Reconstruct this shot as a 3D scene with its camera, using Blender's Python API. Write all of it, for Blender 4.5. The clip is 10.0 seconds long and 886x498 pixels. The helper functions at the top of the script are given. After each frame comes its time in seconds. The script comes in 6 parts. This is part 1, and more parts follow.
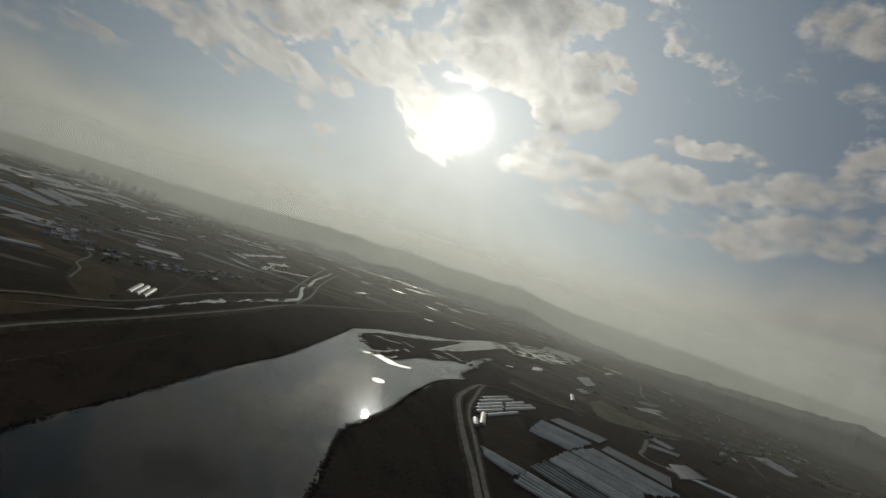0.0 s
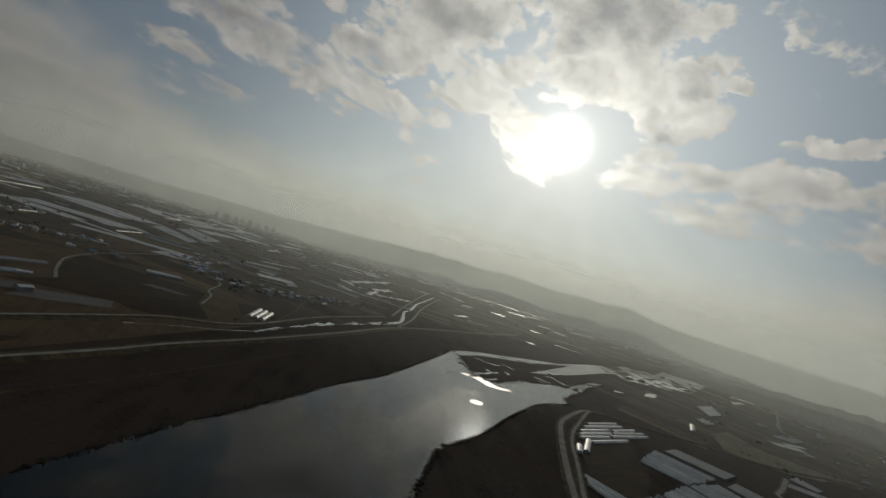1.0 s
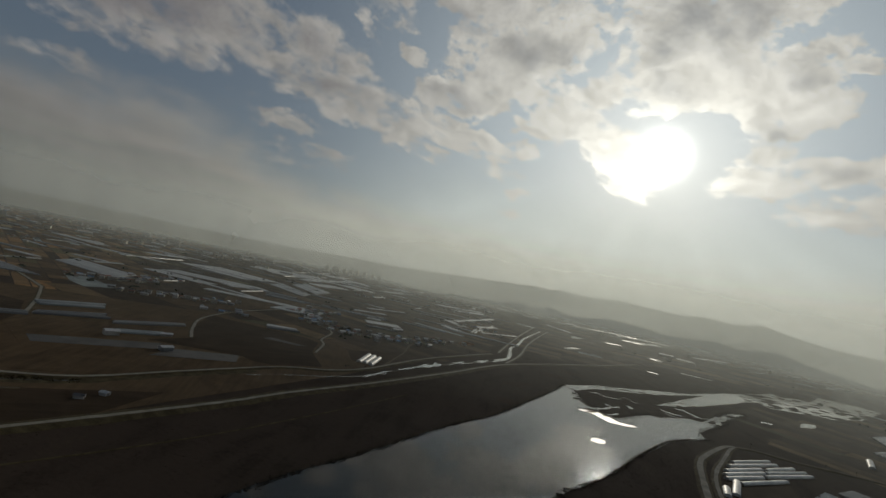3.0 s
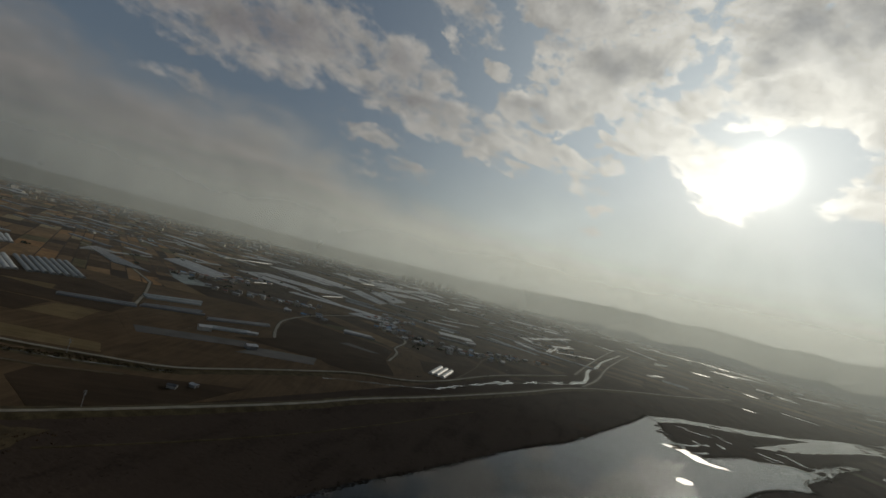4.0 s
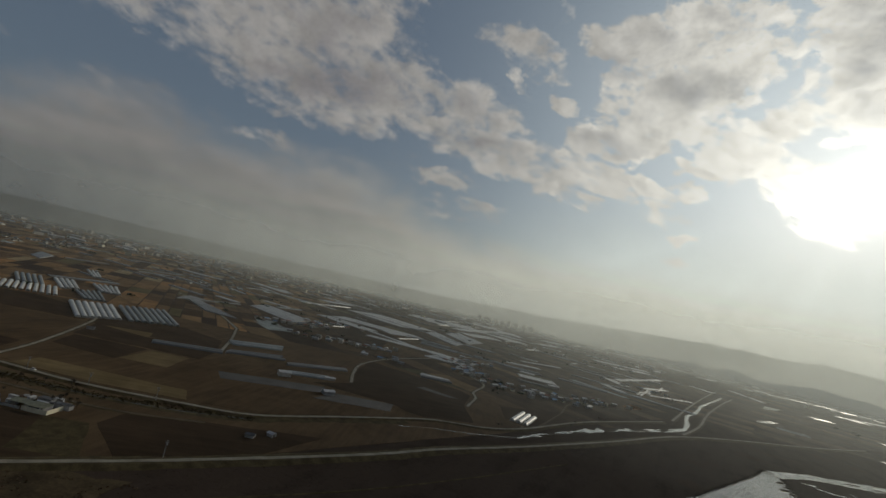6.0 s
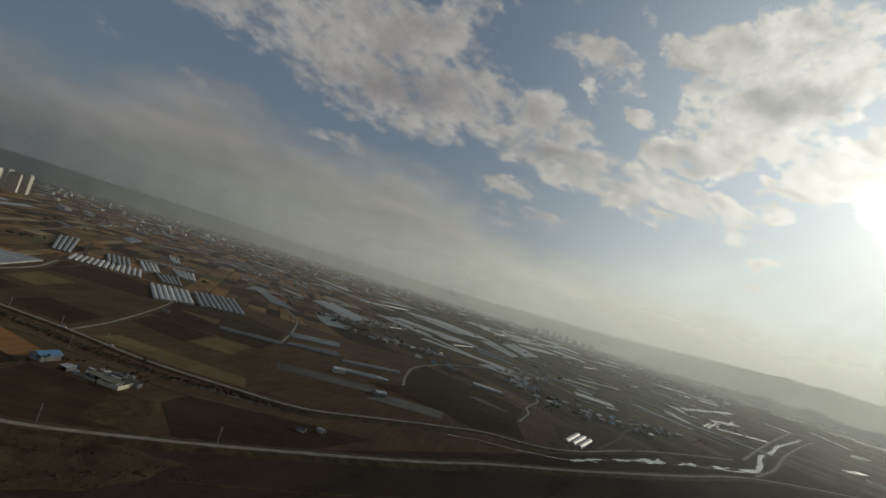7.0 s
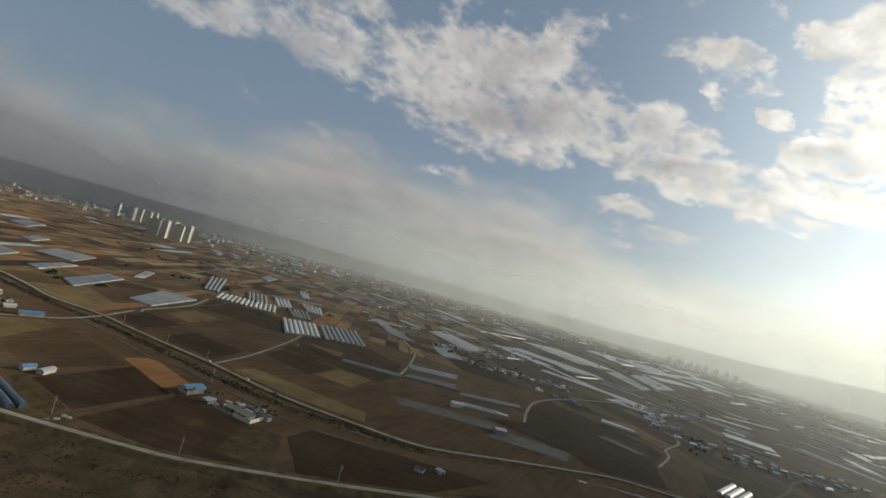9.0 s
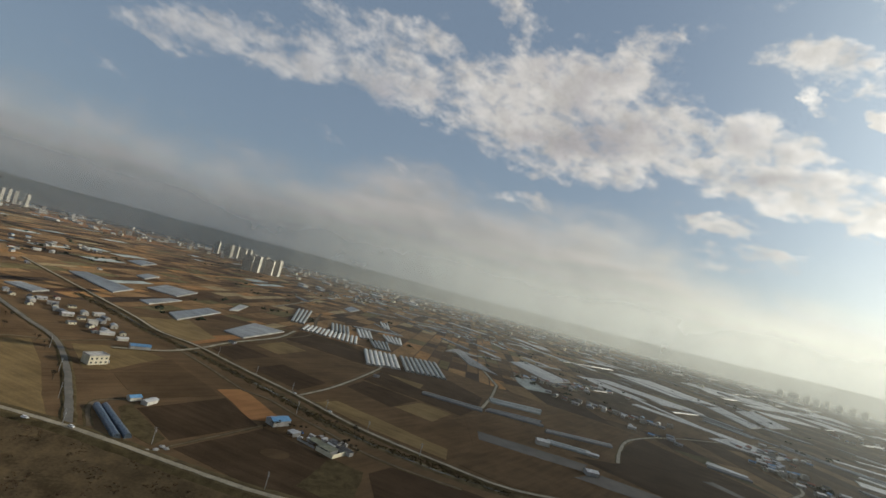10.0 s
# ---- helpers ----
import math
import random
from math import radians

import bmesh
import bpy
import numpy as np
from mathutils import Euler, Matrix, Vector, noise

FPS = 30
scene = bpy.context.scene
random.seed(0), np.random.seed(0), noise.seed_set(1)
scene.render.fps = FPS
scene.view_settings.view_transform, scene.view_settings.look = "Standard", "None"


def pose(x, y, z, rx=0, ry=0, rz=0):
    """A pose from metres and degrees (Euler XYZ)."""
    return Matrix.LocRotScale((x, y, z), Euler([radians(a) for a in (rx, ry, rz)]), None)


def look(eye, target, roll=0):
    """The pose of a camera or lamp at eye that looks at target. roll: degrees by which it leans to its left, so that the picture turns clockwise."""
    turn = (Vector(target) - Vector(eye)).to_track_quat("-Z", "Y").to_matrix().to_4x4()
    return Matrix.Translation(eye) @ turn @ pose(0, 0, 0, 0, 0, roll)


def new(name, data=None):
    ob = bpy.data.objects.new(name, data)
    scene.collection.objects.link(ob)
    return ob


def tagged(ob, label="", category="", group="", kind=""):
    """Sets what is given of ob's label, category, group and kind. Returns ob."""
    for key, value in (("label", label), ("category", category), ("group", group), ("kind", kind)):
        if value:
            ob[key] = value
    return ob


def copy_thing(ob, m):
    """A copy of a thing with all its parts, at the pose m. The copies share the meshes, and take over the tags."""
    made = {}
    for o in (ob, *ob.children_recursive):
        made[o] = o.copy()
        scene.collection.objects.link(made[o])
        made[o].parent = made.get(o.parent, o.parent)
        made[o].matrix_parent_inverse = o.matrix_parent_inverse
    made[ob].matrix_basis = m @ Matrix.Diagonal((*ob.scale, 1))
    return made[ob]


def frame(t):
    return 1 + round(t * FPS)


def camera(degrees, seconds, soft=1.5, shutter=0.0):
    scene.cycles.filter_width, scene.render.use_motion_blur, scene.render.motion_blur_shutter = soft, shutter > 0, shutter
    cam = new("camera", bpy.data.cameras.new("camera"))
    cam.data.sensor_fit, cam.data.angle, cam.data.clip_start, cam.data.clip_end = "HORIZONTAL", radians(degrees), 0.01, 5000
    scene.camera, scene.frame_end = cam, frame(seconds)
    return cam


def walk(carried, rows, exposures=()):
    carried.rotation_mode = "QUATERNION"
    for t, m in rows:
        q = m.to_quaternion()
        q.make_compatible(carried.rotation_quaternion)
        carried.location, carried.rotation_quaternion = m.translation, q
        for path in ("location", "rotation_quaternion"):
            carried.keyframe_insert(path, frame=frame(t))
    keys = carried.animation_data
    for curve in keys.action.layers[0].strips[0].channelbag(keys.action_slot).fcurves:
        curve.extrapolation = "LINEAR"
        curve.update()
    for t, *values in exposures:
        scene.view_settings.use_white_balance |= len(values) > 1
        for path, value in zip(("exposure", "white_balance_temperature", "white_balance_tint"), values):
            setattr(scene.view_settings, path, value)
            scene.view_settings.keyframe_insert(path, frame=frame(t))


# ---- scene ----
cam = camera(84.4, 10.0, soft=1.5)

# seconds, eye x, y, z, then heading to the left of north, pitch and roll in degrees
ROWS = [
    (0, 0.00, 0.00, 150.00, -2.33, 2.98, 18.94),
    (0.3, 4.17, -0.05, 149.51, -1.04, 4.23, 20.15),
    (0.5, 6.47, 0.13, 149.21, 0.78, 3.31, 14.22),
    (0.8, 9.27, 0.71, 148.78, 7.04, 1.99, 12.47),
    (1, 10.73, 1.28, 148.50, 9.75, 1.97, 17.35),
    (1.2, 11.89, 1.99, 148.25, 10.23, 2.28, 18.57),
    (1.5, 13.13, 3.29, 147.88, 12.86, 3.41, 13.59),
    (1.8, 13.83, 4.85, 147.55, 16.18, 3.35, 13.08),
    (2, 14.02, 6.02, 147.35, 16.17, 2.78, 16.13),
    (2.2, 14.01, 7.28, 147.16, 16.58, 3.32, 14.96),
    (3.3, 11.23, 15.47, 146.37, 24.59, 2.91, 13.54),
    (3.5, 10.34, 17.13, 146.27, 26.32, 3.39, 15.93),
    (3.7, 9.36, 18.82, 146.18, 27.78, 4.00, 15.79),
    (4, 7.76, 21.41, 146.08, 31.14, 2.64, 14.84),
    (4.2, 6.62, 23.15, 146.03, 32.70, 3.13, 16.19),
    (4.5, 4.82, 25.80, 145.98, 30.93, 3.33, 21.11),
    (4.8, 2.93, 28.45, 145.96, 28.50, 1.69, 8.98),
    (5, 1.63, 30.22, 145.96, 34.33, 3.58, 9.03),
    (5.2, 0.30, 31.98, 145.98, 35.42, 1.98, 18.36),
    (5.5, -1.71, 34.58, 146.03, 35.70, 4.56, 14.11),
    (5.8, -3.76, 37.15, 146.12, 38.04, 5.70, 12.84),
    (6, -5.14, 38.82, 146.19, 40.59, 5.03, 13.09),
    (6.2, -6.53, 40.47, 146.27, 43.04, 4.06, 13.86),
    (7.3, -14.35, 48.85, 147.00, 48.72, 4.07, 16.95),
    (7.5, -15.83, 50.23, 147.17, 50.55, 3.27, 14.86),
    (7.8, -18.09, 52.21, 147.46, 54.39, 2.80, 16.32),
    (8, -19.65, 53.47, 147.67, 56.02, 2.46, 17.44),
    (8.2, -21.24, 54.67, 147.90, 57.38, 2.09, 16.97),
    (8.5, -23.74, 56.37, 148.26, 57.58, 3.45, 12.96),
    (8.8, -26.39, 57.96, 148.65, 59.99, 3.54, 13.81),
    (9, -28.25, 58.94, 148.93, 61.31, 3.37, 15.34),
    (9.2, -30.21, 59.88, 149.22, 63.96, 3.30, 12.05),
    (9.5, -33.35, 61.17, 149.69, 67.26, 2.70, 15.93),
    (9.8, -36.77, 62.35, 150.19, 68.95, 5.21, 15.57),
    (10, -39.24, 63.07, 150.53, 70.85, 4.26, 14.26),
]


def flown(x, y, z, head, pitch, roll):
    a, p = radians(head), radians(pitch)
    ahead = Vector((-math.sin(a) * math.cos(p), math.cos(a) * math.cos(p), math.sin(p)))
    return look((x, y, z), Vector((x, y, z)) + ahead * 100, roll)


walk(cam, [(row[0], flown(*row[1:])) for row in ROWS],
     exposures=[(0, -0.85), (2, -0.86), (3.5, -0.84), (4.5, -0.78), (6, -0.64), (7.5, -0.25), (8.5, 0.15), (10, 0.42)])

# ---------------------------------------------------------------- light
SUN_EL, SUN_AZ = radians(17.4), 0.0
SUN = Vector((-math.sin(SUN_AZ) * math.cos(SUN_EL), math.cos(SUN_AZ) * math.cos(SUN_EL), math.sin(SUN_EL)))
sun = new("sun", bpy.data.lights.new("sun", "SUN"))
sun.data.energy, sun.data.angle, sun.data.color = 2.8, radians(0.6), (1.0, 0.92, 0.75)
sun.matrix_world = look((0, 0, 900), Vector((0, 0, 900)) - SUN)


class Nodes:
    """Short hand for building a node tree."""

    def __init__(self, tree):
        self.tree = tree
        tree.nodes.clear()

    def add(self, kind, inputs=(), **settings):
        n = self.tree.nodes.new(kind)
        for k, v in settings.items():
            setattr(n, k, v)
        for k, v in dict(inputs).items():
            if isinstance(v, bpy.types.NodeSocket):
                self.tree.links.new(v, n.inputs[k])
            else:
                n.inputs[k].default_value = v
        return n

    def math(self, op, a, b=0.0, clamp=False):
        n = self.add("ShaderNodeMath", {0: a, 1: b}, operation=op)
        n.use_clamp = clamp
        return n.outputs[0]

    def vec(self, op, a, b=(0, 0, 0)):
        n = self.add("ShaderNodeVectorMath", {0: a, 1: b}, operation=op)
        return n.outputs["Value"] if op in ("DOT_PRODUCT", "LENGTH", "DISTANCE") else n.outputs["Vector"]

    def ramp(self, x, a, b, lo=0.0, hi=1.0, smooth=True):
        n = self.add("ShaderNodeMapRange", {"Value": x, "From Min": a, "From Max": b, "To Min": lo, "To Max": hi})
        n.interpolation_type = "SMOOTHSTEP" if smooth else "LINEAR"
        return n.outputs[0]

    def mix(self, f, a, b, blend="MIX"):
        n = self.add("ShaderNodeMix", data_type="RGBA", blend_type=blend)
        for k, v in ((0, f), (6, a), (7, b)):
            if isinstance(v, bpy.types.NodeSocket):
                self.tree.links.new(v, n.inputs[k])
            else:
                n.inputs[k].default_value = v
        return n.outputs[2]

    def noise(self, vector, scale, detail=4.0, rough=0.55, warp=0.0):
        n = self.add("ShaderNodeTexNoise", {"Vector": vector, "Scale": scale, "Detail": detail, "Roughness": rough, "Distortion": warp})
        return n.outputs[0]


def rgb(r, g, b):
    return (r, g, b, 1.0)


world = bpy.data.worlds.new("world")
scene.world = world
world.use_nodes = True
w = Nodes(world.node_tree)
ray = w.vec("NORMALIZE", w.add("ShaderNodeTexCoord").outputs["Generated"])
xyz = w.add("ShaderNodeSeparateXYZ", {0: ray})
DEG = 180 / math.pi
az = w.math("MULTIPLY", w.math("ARCTAN2", w.math("MULTIPLY", xyz.outputs[0], -1.0), xyz.outputs[1]), DEG)
el = w.math("MULTIPLY", w.math("ARCSINE", xyz.outputs[2]), DEG)
angles = w.add("ShaderNodeCombineXYZ", {0: az, 1: el}).outputs[0]
sky = w.add("ShaderNodeTexSky", sky_type="NISHITA", sun_disc=False, sun_elevation=SUN_EL, sun_rotation=0.0, altitude=150.0)
sky.dust_density, sky.air_density, sky.ozone_density = 0.7, 1.0, 1.2
blue = w.mix(0.6, w.vec("MULTIPLY", sky.outputs[0], (0.058, 0.056, 0.053)), rgb(0.178, 0.237, 0.318))

# nearness to the sun
near_sun = w.math("MAXIMUM", w.vec("DOT_PRODUCT", ray, tuple(SUN)), 0.0)
glow_wide = w.math("POWER", near_sun, 9.0)
glow_mid = w.math("POWER", near_sun, 130.0)
glow_core = w.math("POWER", near_sun, 2100.0)

# cloud banks: bearing to the left of north, height, half length, half depth, tilt (degrees), weight
CLOUDS_WEST = [
    (103.2, 18.0, 5.7, 1.7, -8, 0.75), (93.5, 20.2, 8.1, 2.4, -7, 0.80), (84.3, 25.4, 8.8, 1.9, -6, 0.75), (79.9, 21.1, 8.7, 2.8, 4, 0.85), (59.4, 21.0, 14.3, 4.7, -0, 1.00),
    (61.1, 26.0, 9.3, 2.5, -5, 0.95), (54.7, 28.0, 3.2, 1.5, 8, 0.90), (58.5, 16.1, 7.4, 1.5, -2, 0.80), (52.3, 29.5, 4.3, 1.9, 6, 0.75), (67.8, 30.0, 3.6, 1.8, 19, 0.60),
    (63.8, 12.0, 3.5, 0.8, -4, 0.65), (39.1, 10.5, 4.7, 0.8, -2, 0.75), (71.2, 22.5, 7.0, 3.5, -11, 0.70),
]
CLOUDS_MIDDLE = [
    (37.7, 17.6, 10.4, 2.4, 6, 0.95), (39.1, 20.9, 5.8, 2.6, 22, 0.90), (42.1, 12.9, 3.7, 1.0, 1, 0.70), (28.8, 14.1, 4.0, 0.8, -2, 0.65), (39.1, 9.4, 4.6, 0.7, -2, 0.70),
    (35.9, 28.4, 5.5, 2.0, 8, 0.70), (36.3, 25.5, 3.0, 0.7, 38, 0.60), (30.4, 23.7, 2.0, 0.9, 13, 0.70), (23.3, 20.8, 5.3, 2.4, -9, 0.95), (22.4, 22.8, 4.3, 2.1, 34, 0.85),
    (21.1, 16.1, 6.0, 1.3, 1, 0.90), (27.9, 30.1, 2.6, 1.4, 14, 0.80), (15.2, 18.3, 2.2, 0.6, 10, 0.85), (14.6, 11.2, 1.5, 0.5, -10, 0.85),
]
CLOUDS_NEARSUN = [
    (18.9, 31.0, 9.3, 3.1, -7, 0.90), (16.4, 26.5, 8.1, 2.9, -19, 1.00), (22.2, 27.3, 5.1, 2.2, -1, 0.70), (9.4, 22.0, 5.7, 2.1, -24, 0.85), (6.2, 16.2, 3.8, 1.1, 27, 0.80),
    (15.0, 16.4, 2.2, 0.7, 12, 0.80), (0.0, 32.8, 7.0, 2.9, -16, 1.00), (-0.9, 28.8, 7.2, 2.5, -15, 1.00), (6.1, 33.9, 1.0, 0.7, 38, 0.60), (11.5, 20.9, 8.6, 2.8, 20, 0.85),
    (6.3, 18.4, 7.1, 2.5, 41, 0.95), (-3.0, 29.8, 9.9, 3.6, -11, 1.00), (-3.0, 25.5, 7.9, 3.1, -13, 1.00), (-10.8, 25.4, 5.4, 2.6, -22, 0.90),
]
CLOUDS_EAST = [
    (-11.4, 21.9, 4.5, 2.1, -14, 0.85), (-10.4, 19.2, 3.0, 2.2, -61, 0.90), (30.0, 14.7, 4.4, 1.0, 23, 0.55), (22.5, 16.1, 6.8, 1.6, 23, 0.75), (15.4, 16.0, 2.2, 0.7, 25, 0.70),
    (14.7, 8.8, 1.3, 0.6, -3, 0.80), (-16.6, 26.0, 1.9, 0.9, 5, 0.85), (-20.3, 32.0, 4.5, 2.0, 31, 0.60), (-25.7, 28.5, 4.3, 1.7, 22, 0.65), (-28.8, 24.7, 1.2, 0.5, -8, 0.50),
    (-13.4, 16.4, 8.0, 1.6, -13, 0.85), (-22.6, 17.5, 6.1, 1.9, 4, 0.85), (-27.3, 21.1, 4.9, 0.9, -4, 0.85), (-20.1, 13.7, 7.7, 2.4, -1, 0.70),
]
CLOUDS_FAREAST = [
    (-36.4, 18.8, 7.6, 2.0, -14, 0.85), (-35.7, 14.3, 9.7, 2.0, -13, 0.80), (-39.9, 22.3, 2.6, 1.4, -22, 0.90), (-36.3, 32.1, 4.7, 2.3, 15, 0.70), (-33.5, 29.0, 2.8, 1.5, 36, 0.40),
    (-39.5, 27.1, 2.4, 1.5, 35, 0.60), (40.0, 9.6, 4.4, 1.1, -7, 0.60),
]


def drawn(size, squash, shift, lean=0.16, sunward=0.0):
    """Sky coordinates for a noise of that size in degrees, flattened along the cloud streets; sunward: taken that many degrees nearer to the sun."""
    a, e = az, el
    if sunward:
        away = w.add("ShaderNodeCombineXYZ", {0: w.math("MULTIPLY", az, -1.0), 1: w.math("SUBTRACT", 24.0, el)}).outputs[0]
        step = w.add("ShaderNodeSeparateXYZ", {0: w.vec("MULTIPLY", w.vec("NORMALIZE", away), (sunward, sunward, 0.0))})
        a, e = w.math("ADD", az, step.outputs[0]), w.math("ADD", el, step.outputs[1])
    u = w.math("ADD", w.math("MULTIPLY", a, 1.0 / (size * squash)), w.math("MULTIPLY", e, lean / size))
    v = w.math("ADD", w.math("MULTIPLY", e, 1.0 / size), w.math("MULTIPLY", a, -lean / size))
    return w.add("ShaderNodeCombineXYZ", {0: w.math("ADD", u, shift), 1: w.math("ADD", v, shift * 1.7)}).outputs[0]


billow = w.noise(drawn(7.0, 1.9, 3.3), 1.0, 5.0, 0.55, 0.25)
shreds = w.noise(drawn(2.9, 1.8, 7.9), 1.0, 6.0, 0.58, 0.35)
wisps = w.noise(drawn(1.0, 1.7, 1.4), 1.0, 4.0, 0.58, 0.3)
layers = w.noise(drawn(1.5, 8.0, 4.4, 0.02), 1.0, 4.0, 0.55, 0.3)
# the same air taken nearer to the sun: where it thins towards the sun, a cloud's side is lit
puff_here, puff_sunward = (w.noise(drawn(2.4, 1.5, 9.2, 0.16, near), 1.0, 3.0, 0.5, 0.2) for near in (0.0, 1.0))
curl_here, curl_sunward = (w.noise(drawn(0.9, 1.4, 6.1, 0.16, near), 1.0, 3.0, 0.55, 0.3) for near in (0.0, 0.4))
heap_here, heap_sunward = (w.noise(drawn(6.0, 1.7, 3.3, 0.16, near), 1.0, 2.0, 0.5, 0.2) for near in (0.0, 2.4))
# the banks' outlines wander with the air
stray = w.vec("MULTIPLY", w.vec("SUBTRACT", w.add("ShaderNodeTexNoise", {"Vector": drawn(2.6, 1.5, 2.1), "Scale": 1.0, "Detail": 5.0, "Roughness": 0.62}).outputs["Color"], (0.5, 0.5, 0.5)), (6.0, 4.0, 0.0))
place = w.vec("ADD", angles, stray)
total = None
for ba, be, wa, we, tilt, weight in CLOUDS_WEST + CLOUDS_MIDDLE + CLOUDS_NEARSUN + CLOUDS_EAST + CLOUDS_FAREAST:
    c, s = math.cos(radians(tilt)), math.sin(radians(tilt))
    off = w.vec("SUBTRACT", place, (ba, be, 0.0))
    p = w.vec("DOT_PRODUCT", off, (c / wa, s / wa, 0.0))
    q = w.vec("DOT_PRODUCT", off, (-s / we, c / we, 0.0))
    one = w.ramp(w.math("ADD", w.math("MULTIPLY", p, p), w.math("MULTIPLY", q, q)), 0.0, 2.6, weight, 0.0)
    total = one if total is None else w.math("MAXIMUM", total, one)
lumps = w.math("ADD", w.math("ADD", w.math("MULTIPLY", w.math("SUBTRACT", billow, 0.5), 1.0), w.math("MULTIPLY", w.math("SUBTRACT", puff_here, 0.5), 0.7)), w.math("ADD", w.math("MULTIPLY", w.math("SUBTRACT", shreds, 0.5), 1.5), w.math("MULTIPLY", w.math("SUBTRACT", wisps, 0.5), 0.85)))
# a general scatter of cloud where no bank stands, and overhead
elsewhere = w.math("MAXIMUM", w.ramp(w.math("ABSOLUTE", w.math("SUBTRACT", az, 35.0)), 78.0, 100.0, 0.08, 0.45), w.ramp(el, 34.0, 46.0, 0.08, 0.30))
cover = w.math("ADD", w.math("MAXIMUM", total, elsewhere), lumps)
sunlit = w.math("POWER", near_sun, 5.0)
mask = w.math("MULTIPLY", w.ramp(cover, w.ramp(sunlit, 0.1, 0.8, 0.29, 0.41), w.ramp(sunlit, 0.1, 0.8, 1.05, 0.74)), w.ramp(az, 62.0, 100.0, 1.0, 0.68))
# thick parts are greyer, sides towards the sun brighter
body = w.math("ADD", total, w.math("ADD", w.math("MULTIPLY", w.math("SUBTRACT", heap_here, 0.5), 1.6), w.math("MULTIPLY", w.math("SUBTRACT", puff_here, 0.5), 0.9)))
core = w.ramp(body, 0.72, 1.42)
heavy = w.mix(w.math("POWER", near_sun, 4.0), rgb(0.355, 0.342, 0.345), rgb(0.235, 0.235, 0.235))
lit = w.mix(core, rgb(0.56, 0.542, 0.51), heavy)
relief = w.math("ADD", w.math("MULTIPLY", w.math("SUBTRACT", curl_here, curl_sunward), w.ramp(sunlit, 0.1, 0.8, 0.3, 0.45)), w.math("ADD", w.math("MULTIPLY", w.math("SUBTRACT", puff_here, puff_sunward), 1.3), w.math("MULTIPLY", w.math("SUBTRACT", heap_here, heap_sunward), 1.5)))
lit = w.mix(1.0, lit, w.ramp(relief, -0.45, 0.45, 0.74, 1.26, False), "MULTIPLY")
gain = w.mix(1.0, w.mix(glow_wide, rgb(0.80, 0.80, 0.815), rgb(2.38, 2.43, 2.34)), w.mix(glow_mid, rgb(0, 0, 0), rgb(2.4, 2.4, 2.2)), "ADD")
cloud = w.mix(1.0, lit, gain, "MULTIPLY")
clear = w.mix(1.0, blue, w.mix(glow_wide, rgb(0, 0, 0), rgb(0.72, 0.80, 0.78)), "ADD")
clear = w.mix(1.0, clear, w.mix(glow_mid, rgb(0, 0, 0), rgb(0.40, 0.40, 0.36)), "ADD")
# milky air low under the sun, with faint shafts fanning out from the gap
fan = w.add("ShaderNodeCombineXYZ", {0: w.math("MULTIPLY", w.math("ARCTAN2", az, w.math("SUBTRACT", 18.0, el)), 5.0)}).outputs[0]
shafts = w.ramp(w.noise(fan, 1.0, 3.0, 0.6), 0.3, 0.7, 0.90, 1.08)
veil = w.math("MULTIPLY", w.ramp(w.math("ADD", el, w.math("MULTIPLY", w.math("SUBTRACT", shreds, 0.5), 5.0)), 2.0, 17.0, 0.85, 0.0), w.ramp(w.math("POWER", near_sun, 7.0), 0.1, 0.8))
clear = w.mix(veil, clear, w.mix(1.0, rgb(1.08, 1.18, 1.10), shafts, "MULTIPLY"))
colour = w.mix(mask, clear, cloud)

# the low deck of stratus and haze: the height of its upper edge by bearing
DECK_EDGE = [(-45, 12.0), (-30, 9.5), (-17, 6.5), (2, 5.6), (17, 5.9), (27, 6.3), (37, 7.0), (42, 8.0), (47, 11.0), (54, 12.2), (63, 11.0), (70, 11.6), (74, 13.0), (79, 11.8), (87, 8.6), (101, 7.2), (115, 7.6), (130, 8.0)]
skyline = w.add("ShaderNodeValToRGB", {0: w.ramp(az, -45.0, 130.0, 0.0, 1.0, False)})
while len(skyline.color_ramp.elements) < len(DECK_EDGE):
    skyline.color_ramp.elements.new(0.5)
for stop, (bearing, top) in zip(skyline.color_ramp.elements, DECK_EDGE):
    stop.position, stop.color = (bearing + 45) / 175, rgb(top / 20, top / 20, top / 20)
edge = w.math("ADD", w.math("MULTIPLY", skyline.outputs[0], 20.0), w.math("ADD", w.math("MULTIPLY", w.math("SUBTRACT", billow, 0.5), 4.5), w.math("MULTIPLY", w.math("SUBTRACT", shreds, 0.5), w.ramp(az, 5.0, 60.0, 3.0, 7.0))))
depth = w.math("SUBTRACT", el, edge)
deck = w.math("MULTIPLY", w.ramp(depth, -5.0, 2.2, 1.0, 0.0), w.ramp(layers, 0.3, 0.6, 0.9, 1.0))
toward = w.math("POWER", near_sun, 5.0)
deck_top = w.mix(toward, rgb(0.32, 0.308, 0.296), rgb(1.28, 1.24, 1.03))
deck_low = w.mix(w.math("POWER", near_sun, 5.2), rgb(0.112, 0.121, 0.127), rgb(0.98, 1.02, 0.90))
rise = w.math("DIVIDE", w.math("ADD", el, 1.5), w.math("MAXIMUM", w.math("ADD", edge, 1.0), 3.0))
deck_colour = w.mix(w.ramp(w.math("ADD", rise, w.math("MULTIPLY", w.math("SUBTRACT", layers, 0.5), 0.4)), 0.0, 0.95), deck_low, deck_top)
